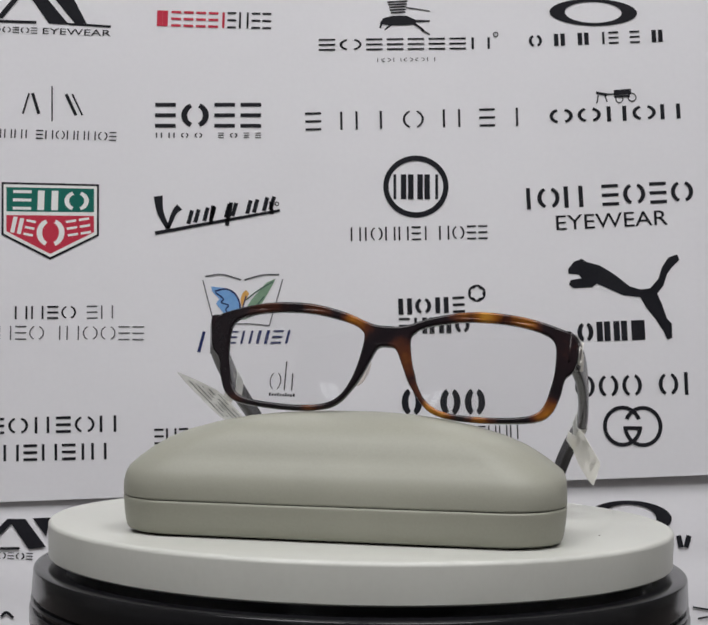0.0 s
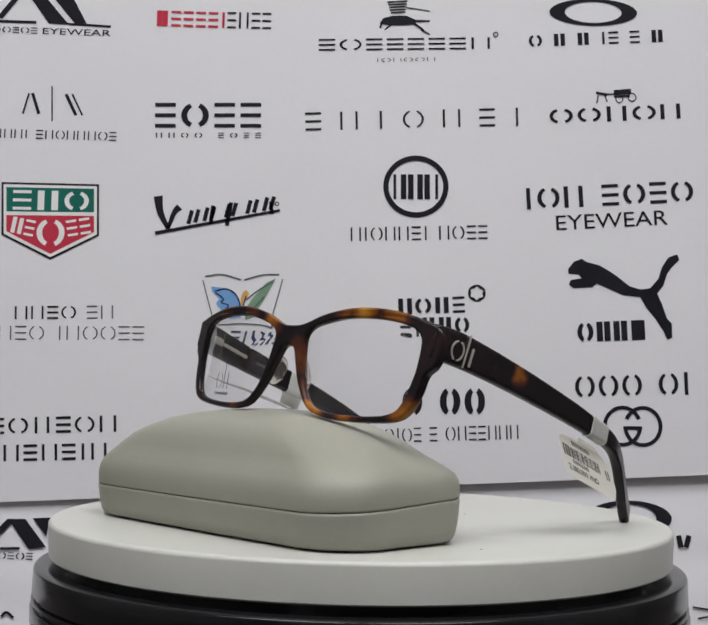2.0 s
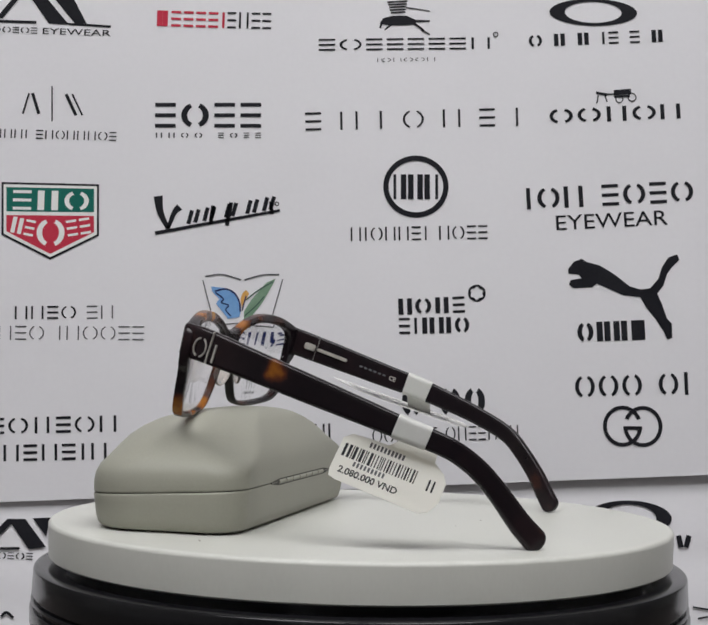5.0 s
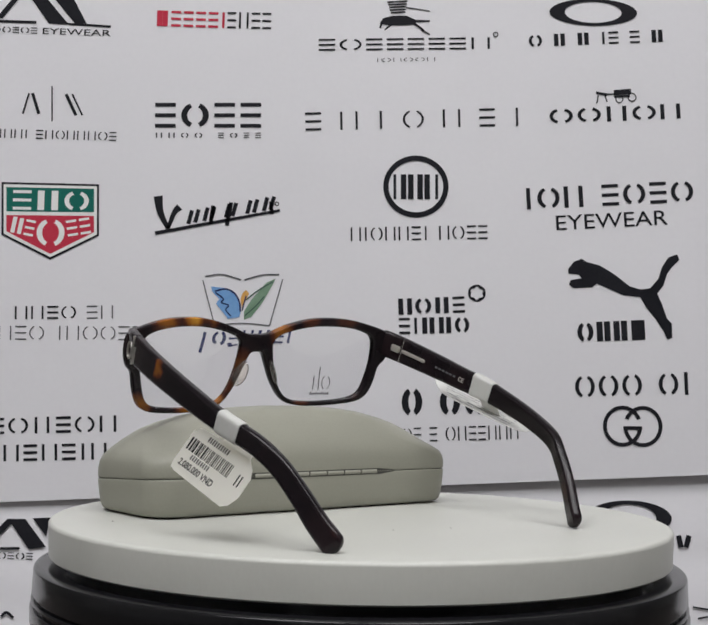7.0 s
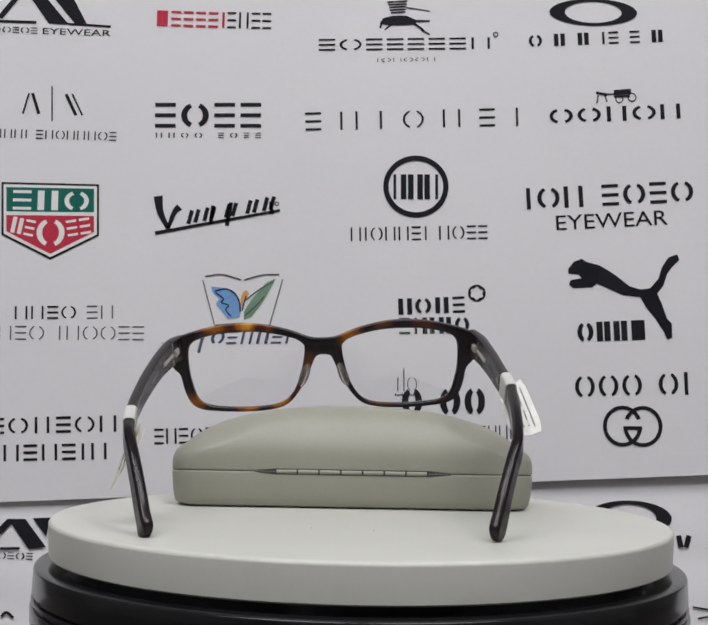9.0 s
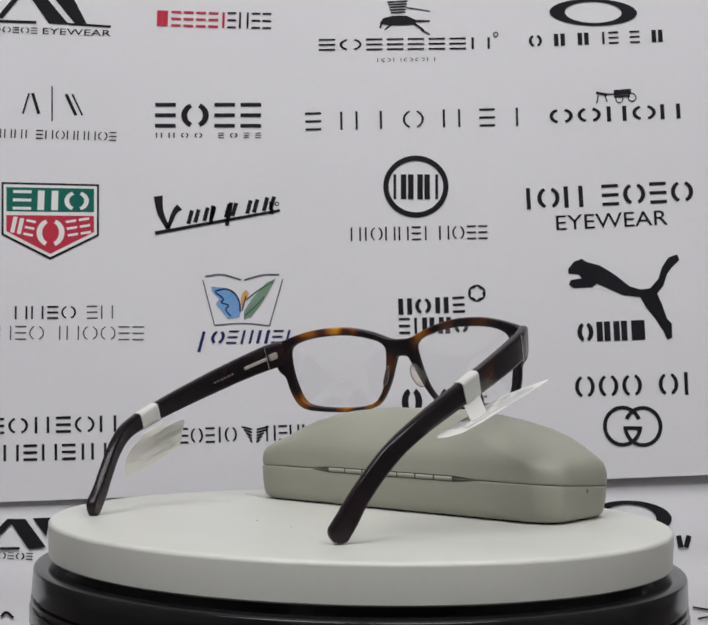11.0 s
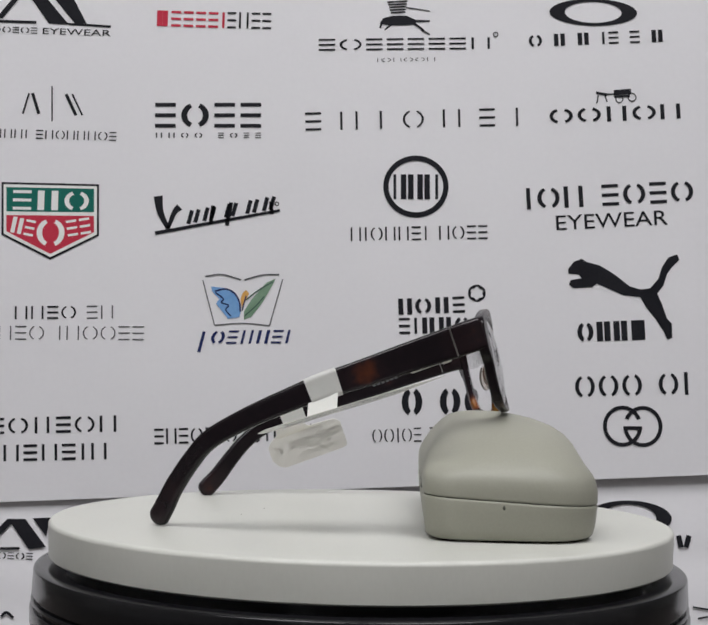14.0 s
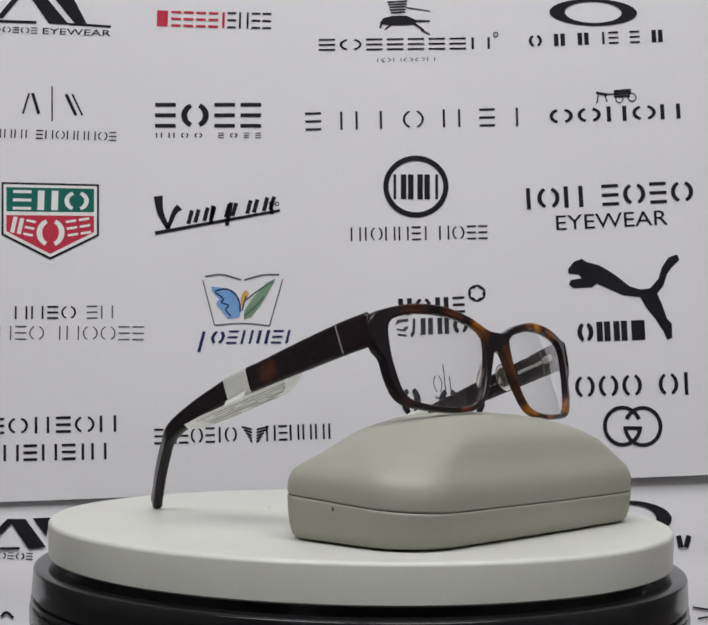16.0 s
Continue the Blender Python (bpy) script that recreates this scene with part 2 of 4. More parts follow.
# ---- the unseen room round the table ----
def room():
    x0, x1, y0, y1, z0, z1 = -1.9, 1.9, -2.6, 0.295, -0.835, CEILING_Z
    tagged(part("floor", box(x0, x1, y0, y1 + 0.1, z0 - 0.1, z0), FLOOR), "grey tiled shop floor", "floor", kind="structure")
    tagged(part("ceiling", box(x0, x1, y0, y1 + 0.1, z1, z1 + 0.1), WALL), "plain white ceiling with light panels", "ceiling", kind="structure")
    tagged(part("wall_north", box(x0, x1, y1, y1 + 0.1, z0, z1), DIM_WALL), "unseen wall behind the backdrop, dark to keep reflections low", "wall", kind="structure")
    wx0, wx1, wz0, wz1 = -1.16, -0.62, 0.32, 0.8
    bm = box(x0, wx0, y0 - 0.1, y0, z0, z1)
    box(wx1, x1, y0 - 0.1, y0, z0, z1, bm=bm)
    box(wx0, wx1, y0 - 0.1, y0, z0, wz0, bm=bm)
    box(wx0, wx1, y0 - 0.1, y0, wz1, z1, bm=bm)
    tagged(part("wall_south", bm, DIM_WALL), "unseen dark wall with a window", "wall", kind="structure")
    win = tagged(new("window_1"), "white framed shop window with daylight outside", "window", kind="structure")
    win.matrix_world = pose((wx0 + wx1) / 2, y0 - 0.05, wz0)
    hw, hh = (wx1 - wx0) / 2, wz1 - wz0
    bm = box(-hw, hw, -0.03, 0.03, 0, 0.05, 0.004)
    box(-hw, hw, -0.03, 0.03, hh - 0.05, hh, 0.004, bm)
    for fx in (-hw, -0.025, hw - 0.05):
        box(fx, fx + 0.05, -0.03, 0.03, 0.05, hh - 0.05, 0.004, bm)
    part("window_frame", bm, WALL, win)
    tagged(part("backdrop_outside", box(wx0 - 0.4, wx1 + 0.4, y0 - 0.32, y0 - 0.3, wz0 - 0.4, wz1 + 0.4), DAYLIGHT), "bright daylight outside the window", "backdrop", kind="structure")
    # added side walls, pale only for what the lenses mirror
    tagged(part("wall_west", box(x0 - 0.1, x0, y0, y1 + 0.1, z0, z1), SIDE_WALL), "unseen pale side wall that the lenses mirror", "wall", kind="structure")
    tagged(part("wall_east", box(x1, x1 + 0.1, y0, y1 + 0.1, z0, z1), SIDE_WALL), "unseen pale side wall that the lenses mirror", "wall", kind="structure")
    for px, py in PANELS:
        lamp = tagged(new("ceiling_light"), "long white ceiling light panel, switched on", "ceiling light", "ceiling light panels")
        lamp.matrix_world = pose(px, py, CEILING_Z)
        bm = box(-0.61, 0.61, -0.31, -0.295, -0.03, 0, 0.002)
        box(-0.61, 0.61, 0.295, 0.31, -0.03, 0, 0.002, bm)
        box(-0.61, -0.595, -0.295, 0.295, -0.03, 0, 0.002, bm)
        box(0.595, 0.61, -0.295, 0.295, -0.03, 0, 0.002, bm)
        part("frame", bm, WALL, lamp)
        part("diffuser", box(-0.595, 0.595, -0.295, 0.295, -0.02, -0.012), glow, lamp)


def table():
    t = tagged(new("table"), "plain dark table under the turntable", "table")
    t.matrix_world = pose(0, -0.12, -0.835)
    part("tabletop", box(-0.7, 0.7, -0.4, 0.4, 0.69, 0.72, 0.003), TABLE, t)
    for sx in (-1, 1):
        for sy in (-1, 1):
            part("leg", box(sx * 0.64 - 0.025, sx * 0.64 + 0.025, sy * 0.34 - 0.025, sy * 0.34 + 0.025, 0, 0.69, 0.003), TABLE, t)


# ---- printed backdrop ----
def backdrop_sheet():
    """Stiff sheet whose lower edge rises a little to one side; local x, y lie in the sheet and z faces the table."""
    ob = bmesh.new()
    e = [(-330, -29.5), (330, 7.8), (330, 440), (-330, 440)]
    rings([[(x * MM, y * MM, -0.0012) for x, y in e], [(x * MM, y * MM, 0) for x, y in e]], bm=ob)
    ob = part("backdrop", ob, PAPER)
    ob.matrix_world = pose(0, 0.25, 0, 90)
    return tagged(ob, "white paper backdrop printed with rows of dark marks", "backdrop", kind="structure")


def lower_sheet():
    """Second sheet of the same print, hanging behind the lower edge of the first and leaning a little; local y runs up it."""
    bm = bmesh.new()
    rows = [[bm.verts.new((x, (-91 + 136 * k / 24) * MM, 0.4 * MM * math.sin(k * 0.9) * (k < 14))) for x in (-0.42, -0.14, 0.14, 0.42)] for k in range(25)]
    back = [[bm.verts.new(v.co - Vector((0, 0, 0.5 * MM))) for v in row] for row in rows]
    for r0, r1 in zip(rows, rows[1:]):
        for k in range(3):
            bm.faces.new((r0[k], r0[k + 1], r1[k + 1], r1[k]))
    for r0, r1 in zip(back, back[1:]):
        for k in range(3):
            bm.faces.new((r0[k + 1], r0[k], r1[k], r1[k + 1]))
    ob = part("backdrop_lower", bm, PAPER, smooth=True)
    ob.matrix_world = pose(0, 0.2526, -0.0275, 85)
    return tagged(ob, "second white printed sheet hanging behind the first", "backdrop", kind="structure")


LIFT = 0.25  # mm of print above its sheet


def flat(name, polys, ink, on, lift=0.0):
    bm = bmesh.new()
    for pts in polys:
        spots = [(x, y, LIFT + lift + (0.4 if on is LOWER else 0.0)) for x, y in pts]
        f = bm.faces.new([bm.verts.new((x * MM, y * MM, z * MM)) for x, y, z in spots])
        if f.calc_area() and f.normal.z < 0:
            f.normal_flip()
    bmesh.ops.triangulate(bm, faces=bm.faces[:])
    return part(name, bm, ink, on)


def band(outer, inner):
    n = len(outer)
    return [[outer[i], outer[(i + 1) % n], inner[(i + 1) % n], inner[i]] for i in range(n)]


def oval(cx, cy, rx, ry, n=40):
    return [(cx + rx * math.cos(2 * math.pi * i / n), cy + ry * math.sin(2 * math.pi * i / n)) for i in range(n)]


def ring(on, cx, cy, rx, ry, ix, iy, ink):
    return flat("printed_ring", band(oval(cx, cy, rx, ry), oval(cx, cy, ix, iy)), ink, on, 0.02)


def patch(on, pts, ink, lift=0.0):
    return flat("printed_shape", [pts], ink, on, lift)


def stroke(on, pts, w0, w1, ink, lift=0.0):
    """Tapered stroke along a smooth line, with round ends."""
    n = 4 if len(pts) == 2 else 5 * len(pts)
    line = spline([(x, y, 0) for x, y in pts], n)
    left, right = [], []
    for i, p in enumerate(line):
        d = (line[min(i + 1, n - 1)] - line[max(i - 1, 0)]).normalized()
        w = (w0 + (w1 - w0) * i / (n - 1)) / 2
        left.append((p.x - d.y * w, p.y + d.x * w))
        right.append((p.x + d.y * w, p.y - d.x * w))
    quads = [[left[i], right[i], right[i + 1], left[i + 1]] for i in range(n - 1)]
    return flat("printed_stroke", quads, ink, on, lift + 0.03)


WIDTH = {"o": 1.0, "/": 0.95, "=": 0.75, '"': 0.85, "|": 0.4, "#": 0.9, " ": 0.45}


def wordmark(on, x0, y0, x1, y1, h, pattern, weight, ink, slant=0.0):
    """A line of plain bars and blocks, each as large as one printed character."""
    lift = 0.0
    if on is POSTER_TOP:
        on, lift = POSTER, 0.15
    d = Vector((x1 - x0, y1 - y0))
    length = d.length
    d.normalize()
    gap = 0.2
    total = sum(WIDTH[c] for c in pattern) + gap * (len(pattern) - 1)
    unit = length / total
    w = weight * h
    polys, at = [], 0.0

    def quad(a, b, c, e, s=0.0):
        """From a to b along the line and c to e up; s leans the top."""
        polys.append([put(a, c), put(b, c), put(b + s, e), put(a + s, e)])

    def put(a, b):
        a += slant * b
        return (x0 + d.x * a - d.y * b, y0 + d.y * a + d.x * b)

    for ch in pattern:
        cw = WIDTH[ch] * unit
        a, b = at, at + cw
        k = min(w, cw * 0.45)
        thin = min(w, h * 0.2) * (0.75 if weight > 0.16 else 1.0)
        if ch == "o":
            kk = min(k, h * 0.24)
            outer = oval(a + cw * 0.5, h * 0.5, cw * 0.5, h * 0.51, 32)
            inner = oval(a + cw * 0.5, h * 0.5, cw * 0.5 - kk, h * 0.51 - kk * 0.7, 32)
            polys.extend([put(*p) for p in q] for i, q in enumerate(band(outer, inner)) if i % 16 not in (6, 7, 8, 9))
        elif ch == "/":
            quad(a + cw * 0.06, a + cw * 0.06 + k, 0, h)
            quad(b - cw * 0.06 - k, b - cw * 0.06, 0, h)
        elif ch == "=":
            for z in (0, h / 2 - thin / 2, h - thin):
                quad(a, b, z, z + thin)
        elif ch == '"':
            quad(a, a + k, 0, h)
            quad(b - k, b, 0, h)
        elif ch == "|":
            quad(a + cw / 2 - k / 2, a + cw / 2 + k / 2, 0, h)
        elif ch == "#":
            quad(a, b, 0, h)
        at = b + gap * unit
    return flat("printed_word", polys, ink, on, lift)


def lettering(on, x0, y0, x1, y1, h, words, ink):
    bm = text_mesh(words, 1.0)
    xs = [v.co.x for v in bm.verts]
    ys = [v.co.y for v in bm.verts]
    d = Vector((x1 - x0, y1 - y0))
    sx = d.length / (max(xs) - min(xs)) * MM
    sy = h / (max(ys) - min(ys)) * MM
    m = pose(x0 * MM, y0 * MM, LIFT * MM, 0, 0, math.degrees(math.atan2(d.y, d.x)))
    bm.transform(m @ Matrix.Diagonal((sx, sy, 1, 1)) @ Matrix.Translation((-min(xs), -min(ys), 0)))
    return part("printed_text", bm, ink, on)


room()
table()
POSTER = backdrop_sheet()
POSTER_TOP = "raised print"
LOWER = lower_sheet()
# first row of the print
patch(POSTER, [(-219.9, 293.2), (-215.9, 293.3), (-227.8, 277.5), (-232.3, 277.4)], INK)
patch(POSTER, [(-240.8, 276.7), (-206.8, 276.2), (-206.8, 274.5), (-240.7, 275.0)], INK)
patch(POSTER, [(-212.5, 293.4), (-202.9, 293.6), (-186.4, 274.3), (-198.9, 274.6)], INK)
patch(POSTER, [(-198.4, 293.6), (-185.4, 293.9), (-175.1, 275.0), (-182.5, 274.9)], INK)
patch(POSTER, [(-187.0, 275.4), (-160.1, 274.2), (-160.0, 272.7), (-186.4, 274.0)], INK)
wordmark(POSTER, -240.5, 268.7, -206.0, 268.1, 3.9, '/oo=o=', 0.2, INK)
lettering(POSTER, -202.6, 268.0, -159.9, 267.3, 3.9, 'EYEWEAR', INK)
wordmark(POSTER, -131.8, 274.4, -88.0, 273.8, 10.0, '/====|', 0.34, RED)
wordmark(POSTER, -87.1, 273.8, -59.7, 273.7, 10.3, '=/==', 0.12, INK)
patch(POSTER, [(8.7, 278.4), (10.3, 281.9), (16.5, 283.8), (25.0, 283.9), (31.3, 281.2), (30.7, 278.3), (22.3, 277.5), (14.3, 277.4)], INK)
stroke(POSTER, [(13.0, 292.3), (25.4, 293.2)], 1.0, 1.0, INK)
stroke(POSTER, [(13.6, 290.6), (25.2, 291.4)], 1.0, 1.0, INK)
stroke(POSTER, [(14.2, 288.9), (24.9, 289.7)], 1.0, 1.0, INK)
stroke(POSTER, [(14.7, 287.2), (24.6, 287.9)], 1.0, 1.0, INK)
stroke(POSTER, [(15.3, 285.5), (24.4, 286.2)], 1.0, 1.0, INK)
stroke(POSTER, [(9.8, 280.2), (8.7, 275.6)], 1.7, 1.0, INK)
stroke(POSTER, [(15.5, 278.0), (11.6, 274.5)], 1.4, 0.8, INK)
stroke(POSTER, [(29.3, 280.5), (39.7, 280.7)], 1.7, 1.0, INK)
stroke(POSTER, [(30.2, 278.8), (35.9, 274.9)], 1.7, 1.0, INK)
stroke(POSTER, [(24.9, 289.1), (39.7, 287.1)], 0.8, 0.5, INK)
stroke(POSTER, [(34.7, 274.9), (39.9, 272.1)], 1.4, 0.8, INK)
wordmark(POSTER, -29.4, 260.5, 78.4, 263.6, 7.5, '=o=====/', 0.2, INK)
wordmark(POSTER, 6.3, 254.0, 43.8, 255.2, 2.5, '|o/oo/', 0.2, INK)
ring(POSTER, 81.1, 272.9, 1.7, 1.7, 1.1, 1.1, INK)
ring(POSTER, 142.1, 288.1, 27.5, 8.6, 17.8, 6.7, INK)
wordmark(POSTER, 102.1, 265.2, 186.3, 270.2, 7.8, 'o / / |= = /', 0.36, INK)
# second row
stroke(POSTER, [(-213.2, 217.1), (-209.7, 230.2)], 1.1, 1.1, INK)
stroke(POSTER, [(-207.5, 230.3), (-203.1, 217.2)], 1.9, 1.9, INK)
stroke(POSTER, [(-195.5, 235.1), (-194.7, 212.8)], 0.8, 0.8, INK)
stroke(POSTER, [(-186.6, 230.1), (-180.0, 216.8)], 1.9, 1.9, INK)
stroke(POSTER, [(-182.7, 230.2), (-176.0, 216.9)], 1.1, 1.1, INK)
wordmark(POSTER, -243.6, 202.0, -154.4, 201.1, 5.6, '/=//"| =/o"//o=', 0.14, INK)
wordmark(POSTER, -130.5, 210.0, -64.4, 211.2, 15.6, '=o==', 0.28, INK)
wordmark(POSTER, -129.8, 203.5, -64.3, 204.7, 3.3, '" " o o   = o = =', 0.26, INK)
wordmark(POSTER, -36.6, 209.8, 97.8, 215.4, 11.4, '= / | o / = |', 0.12, INK)
wordmark(POSTER, 115.5, 216.8, 197.0, 221.8, 9.5, 'oo/o"', 0.26, INK)
stroke(POSTER, [(144.1, 237.1), (151.1, 235.8)], 1.7, 1.7, INK)
stroke(POSTER, [(145.5, 235.6), (144.7, 230.5)], 0.8, 0.8, INK)
stroke(POSTER, [(149.7, 235.2), (151.1, 231.2)], 0.8, 0.8, INK)
stroke(POSTER, [(155.3, 237.3), (166.0, 238.3)], 3.3, 3.3, INK)
stroke(POSTER, [(155.3, 234.7), (165.2, 235.4)], 1.4, 1.4, INK)
stroke(POSTER, [(151.1, 236.3), (155.9, 236.4)], 0.8, 0.8, INK)
ring(POSTER, 158.7, 233.3, 2.5, 2.5, 1.9, 1.9, INK)
ring(POSTER, 166.6, 234.6, 2.8, 2.8, 2.2, 2.2, INK)
# third row
patch(POSTER, [(-224.8, 174.0), (-164.2, 173.7), (-163.2, 141.5), (-192.9, 126.1), (-223.6, 141.0)], INK)
patch(POSTER, [(-223.5, 172.7), (-165.4, 172.4), (-164.5, 142.3), (-192.9, 127.7), (-222.3, 141.8)], PAPER_WHITE, 0.05)
patch(POSTER, [(-221.6, 170.9), (-167.2, 170.8), (-166.7, 156.1), (-221.0, 155.7)], GREEN, 0.1)
patch(POSTER, [(-221.0, 153.4), (-166.7, 153.8), (-166.3, 143.7), (-193.0, 129.7), (-220.6, 143.3)], RED, 0.1)
wordmark(POSTER_TOP, -217.2, 156.9, -170.1, 156.9, 12.2, '=/o', 0.34, PAPER_WHITE)
wordmark(POSTER_TOP, -218.3, 142.8, -204.2, 140.2, 10.0, '"=', 0.26, PAPER_WHITE)
wordmark(POSTER_TOP, -201.8, 134.3, -184.5, 134.4, 17.2, 'o', 0.2, PAPER_WHITE)
wordmark(POSTER_TOP, -182.4, 140.6, -168.0, 143.1, 10.0, '==', 0.26, PAPER_WHITE)
stroke(POSTER, [(-128.6, 143.8), (-51.5, 159.4)], 2.2, 1.7, INK)
stroke(POSTER, [(-127.3, 167.0), (-125.6, 156.9), (-120.6, 146.8)], 5.6, 2.5, INK)
stroke(POSTER, [(-120.6, 146.8), (-116.9, 157.0), (-113.7, 160.5)], 2.2, 4.4, INK)
stroke(POSTER, [(-108.1, 150.0), (-106.0, 158.5)], 2.5, 2.5, INK)
stroke(POSTER, [(-103.9, 150.9), (-101.9, 159.1)], 2.5, 2.5, INK)
stroke(POSTER, [(-98.3, 151.9), (-96.3, 160.4)], 2.5, 2.5, INK)
stroke(POSTER, [(-94.1, 152.8), (-92.1, 161.0)], 2.5, 2.5, INK)
stroke(POSTER, [(-84.9, 154.4), (-82.9, 162.9)], 2.5, 2.5, INK)
stroke(POSTER, [(-80.8, 155.3), (-78.7, 163.6)], 2.5, 2.5, INK)
stroke(POSTER, [(-71.8, 156.9), (-69.8, 165.4)], 2.5, 2.5, INK)
stroke(POSTER, [(-67.7, 157.8), (-65.6, 166.0)], 2.5, 2.5, INK)
stroke(POSTER, [(-61.5, 158.9), (-59.5, 167.4)], 2.5, 2.5, INK)
stroke(POSTER, [(-57.4, 159.8), (-55.3, 168.0)], 2.5, 2.5, INK)
stroke(POSTER, [(-93.0, 161.7), (-94.3, 150.1)], 2.5, 2.5, INK)
stroke(POSTER, [(-81.8, 163.9), (-84.2, 149.2)], 2.5, 2.5, INK)
stroke(POSTER, [(-57.2, 164.9), (-56.5, 157.0)], 2.2, 2.2, INK)
ring(POSTER, -53.5, 163.5, 1.4, 1.4, 0.8, 0.8, INK)
ring(POSTER, 32.6, 175.9, 20.3, 19.5, 17.0, 16.1, INK)
wordmark(POSTER, 17.8, 167.7, 47.5, 168.2, 15.6, '|"/|', 0.22, INK)
wordmark(POSTER, -7.2, 141.0, 77.5, 144.0, 8.6, '"|o"/=| /o==', 0.12, INK)
wordmark(POSTER, 100.2, 162.7, 205.2, 169.7, 13.3, '|o" =o=o', 0.2, INK)
lettering(POSTER, 120.2, 150.1, 189.3, 155.0, 9.2, 'EYEWEAR', INK)
# fourth row
wordmark(POSTER, -213.5, 88.8, -175.7, 89.8, 8.1, '"/=o', 0.14, INK)
wordmark(POSTER, -169.0, 89.9, -152.4, 90.5, 8.1, '=/', 0.1, GREY_INK)
wordmark(POSTER, -233.1, 75.9, -133.6, 77.4, 8.6, '"/=o |/oo==', 0.09, GREY_INK)
stroke(POSTER, [(-98.2, 115.2), (-90.2, 87.4)], 0.7, 0.7, GREY_INK)
stroke(POSTER, [(-90.2, 87.4), (-73.5, 88.9), (-56.3, 87.8)], 0.7, 0.7, GREY_INK)
stroke(POSTER, [(-56.3, 87.8), (-48.8, 116.7)], 0.7, 0.7, GREY_INK)
stroke(POSTER, [(-96.6, 117.5), (-86.3, 118.8), (-74.5, 115.7)], 1.0, 1.0, GREY_INK)
stroke(POSTER, [(-72.5, 115.7), (-61.2, 119.0), (-51.1, 119.4)], 1.0, 1.0, GREY_INK)
patch(POSTER, [(-93.1, 111.4), (-83.8, 110.4), (-77.0, 105.8), (-74.3, 96.1), (-75.0, 92.7), (-82.0, 91.5), (-85.7, 95.9), (-89.7, 100.8), (-87.6, 103.7), (-92.1, 108.1)], BLUE)
stroke(POSTER, [(-90.5, 108.4), (-83.8, 109.9), (-78.2, 107.2), (-75.2, 101.7), (-74.6, 96.1)], 1.0, 1.0, NAVY, 0.05)
stroke(POSTER, [(-89.9, 107.5), (-85.1, 103.7), (-86.4, 101.5), (-81.9, 99.9), (-83.5, 97.0), (-80.3, 93.2)], 0.8, 0.8, NAVY, 0.05)
patch(POSTER, [(-53.3, 116.9), (-54.9, 113.2), (-61.3, 101.4), (-67.8, 92.9), (-72.2, 91.1), (-72.3, 96.1), (-68.0, 103.5), (-58.8, 114.3)], LEAF)
stroke(POSTER, [(-71.1, 103.4), (-64.3, 109.1), (-54.9, 114.9)], 0.8, 0.8, DARK_LEAF, 0.05)
stroke(POSTER, [(-72.0, 93.3), (-64.6, 100.2), (-60.0, 105.8)], 0.8, 0.8, DARK_LEAF, 0.05)
patch(POSTER, [(-73.4, 107.8), (-71.3, 109.6), (-69.3, 107.4), (-71.6, 102.3), (-73.5, 98.3), (-74.7, 103.3)], ORANGE)
stroke(POSTER, [(-73.5, 96.7), (-71.2, 105.9)], 0.8, 0.8, NAVY, 0.05)
stroke(POSTER, [(-96.5, 83.4), (-99.5, 70.6)], 1.9, 1.9, NAVY)
wordmark(POSTER, -93.0, 75.7, -44.1, 77.1, 8.3, 'o=||/=|', 0.24, NAVY, 0.25)
wordmark(POSTER, 23.2, 95.9, 64.1, 98.1, 10.0, '"o/=', 0.3, INK)
wordmark(POSTER, 23.7, 84.0, 67.0, 85.6, 10.0, '=|//o', 0.3, INK)
scallop = [[(71.2 + r * (1 + w * math.cos(6 * a)) * math.cos(a + 0.5), 110.2 + 0.95 * r * (1 + w * math.cos(6 * a)) * math.sin(a + 0.5)) for a in (2 * math.pi * k / 48 for k in range(48))] for r, w in ((5.5, 0.02), (3.9, 0.12))]
flat("printed_ring", band(*scallop), INK, POSTER, 0.02)
# leaping figure of the fourth row, drawn as tapered strokes
patch(POSTER, [(130.7, 130.6), (135.7, 132.7), (139.1, 130.8), (147.4, 128.7), (156.4, 123.3), (165.6, 116.2), (172.6, 114.3), (178.2, 115.3), (183.2, 121.0), (185.4, 128.3), (189.3, 134.5), (194.9, 136.6), (196.3, 133.2), (192.1, 129.0), (188.7, 124.4), (186.5, 117.1), (182.6, 112.0), (185.4, 105.9), (188.8, 96.5), (191.6, 93.7), (191.9, 84.8), (188.8, 83.7), (186.6, 88.6), (181.6, 96.3), (176.0, 102.9), (172.1, 109.6), (161.5, 110.5), (151.7, 114.8), (145.3, 117.5), (142.5, 115.2), (130.8, 114.4), (128.0, 116.6), (129.1, 119.4), (135.8, 120.6), (134.1, 122.9), (127.9, 123.3), (127.4, 126.1)], INK)
wordmark(POSTER, 133.8, 81.0, 176.0, 83.4, 12.2, 'o""/', 0.38, INK)
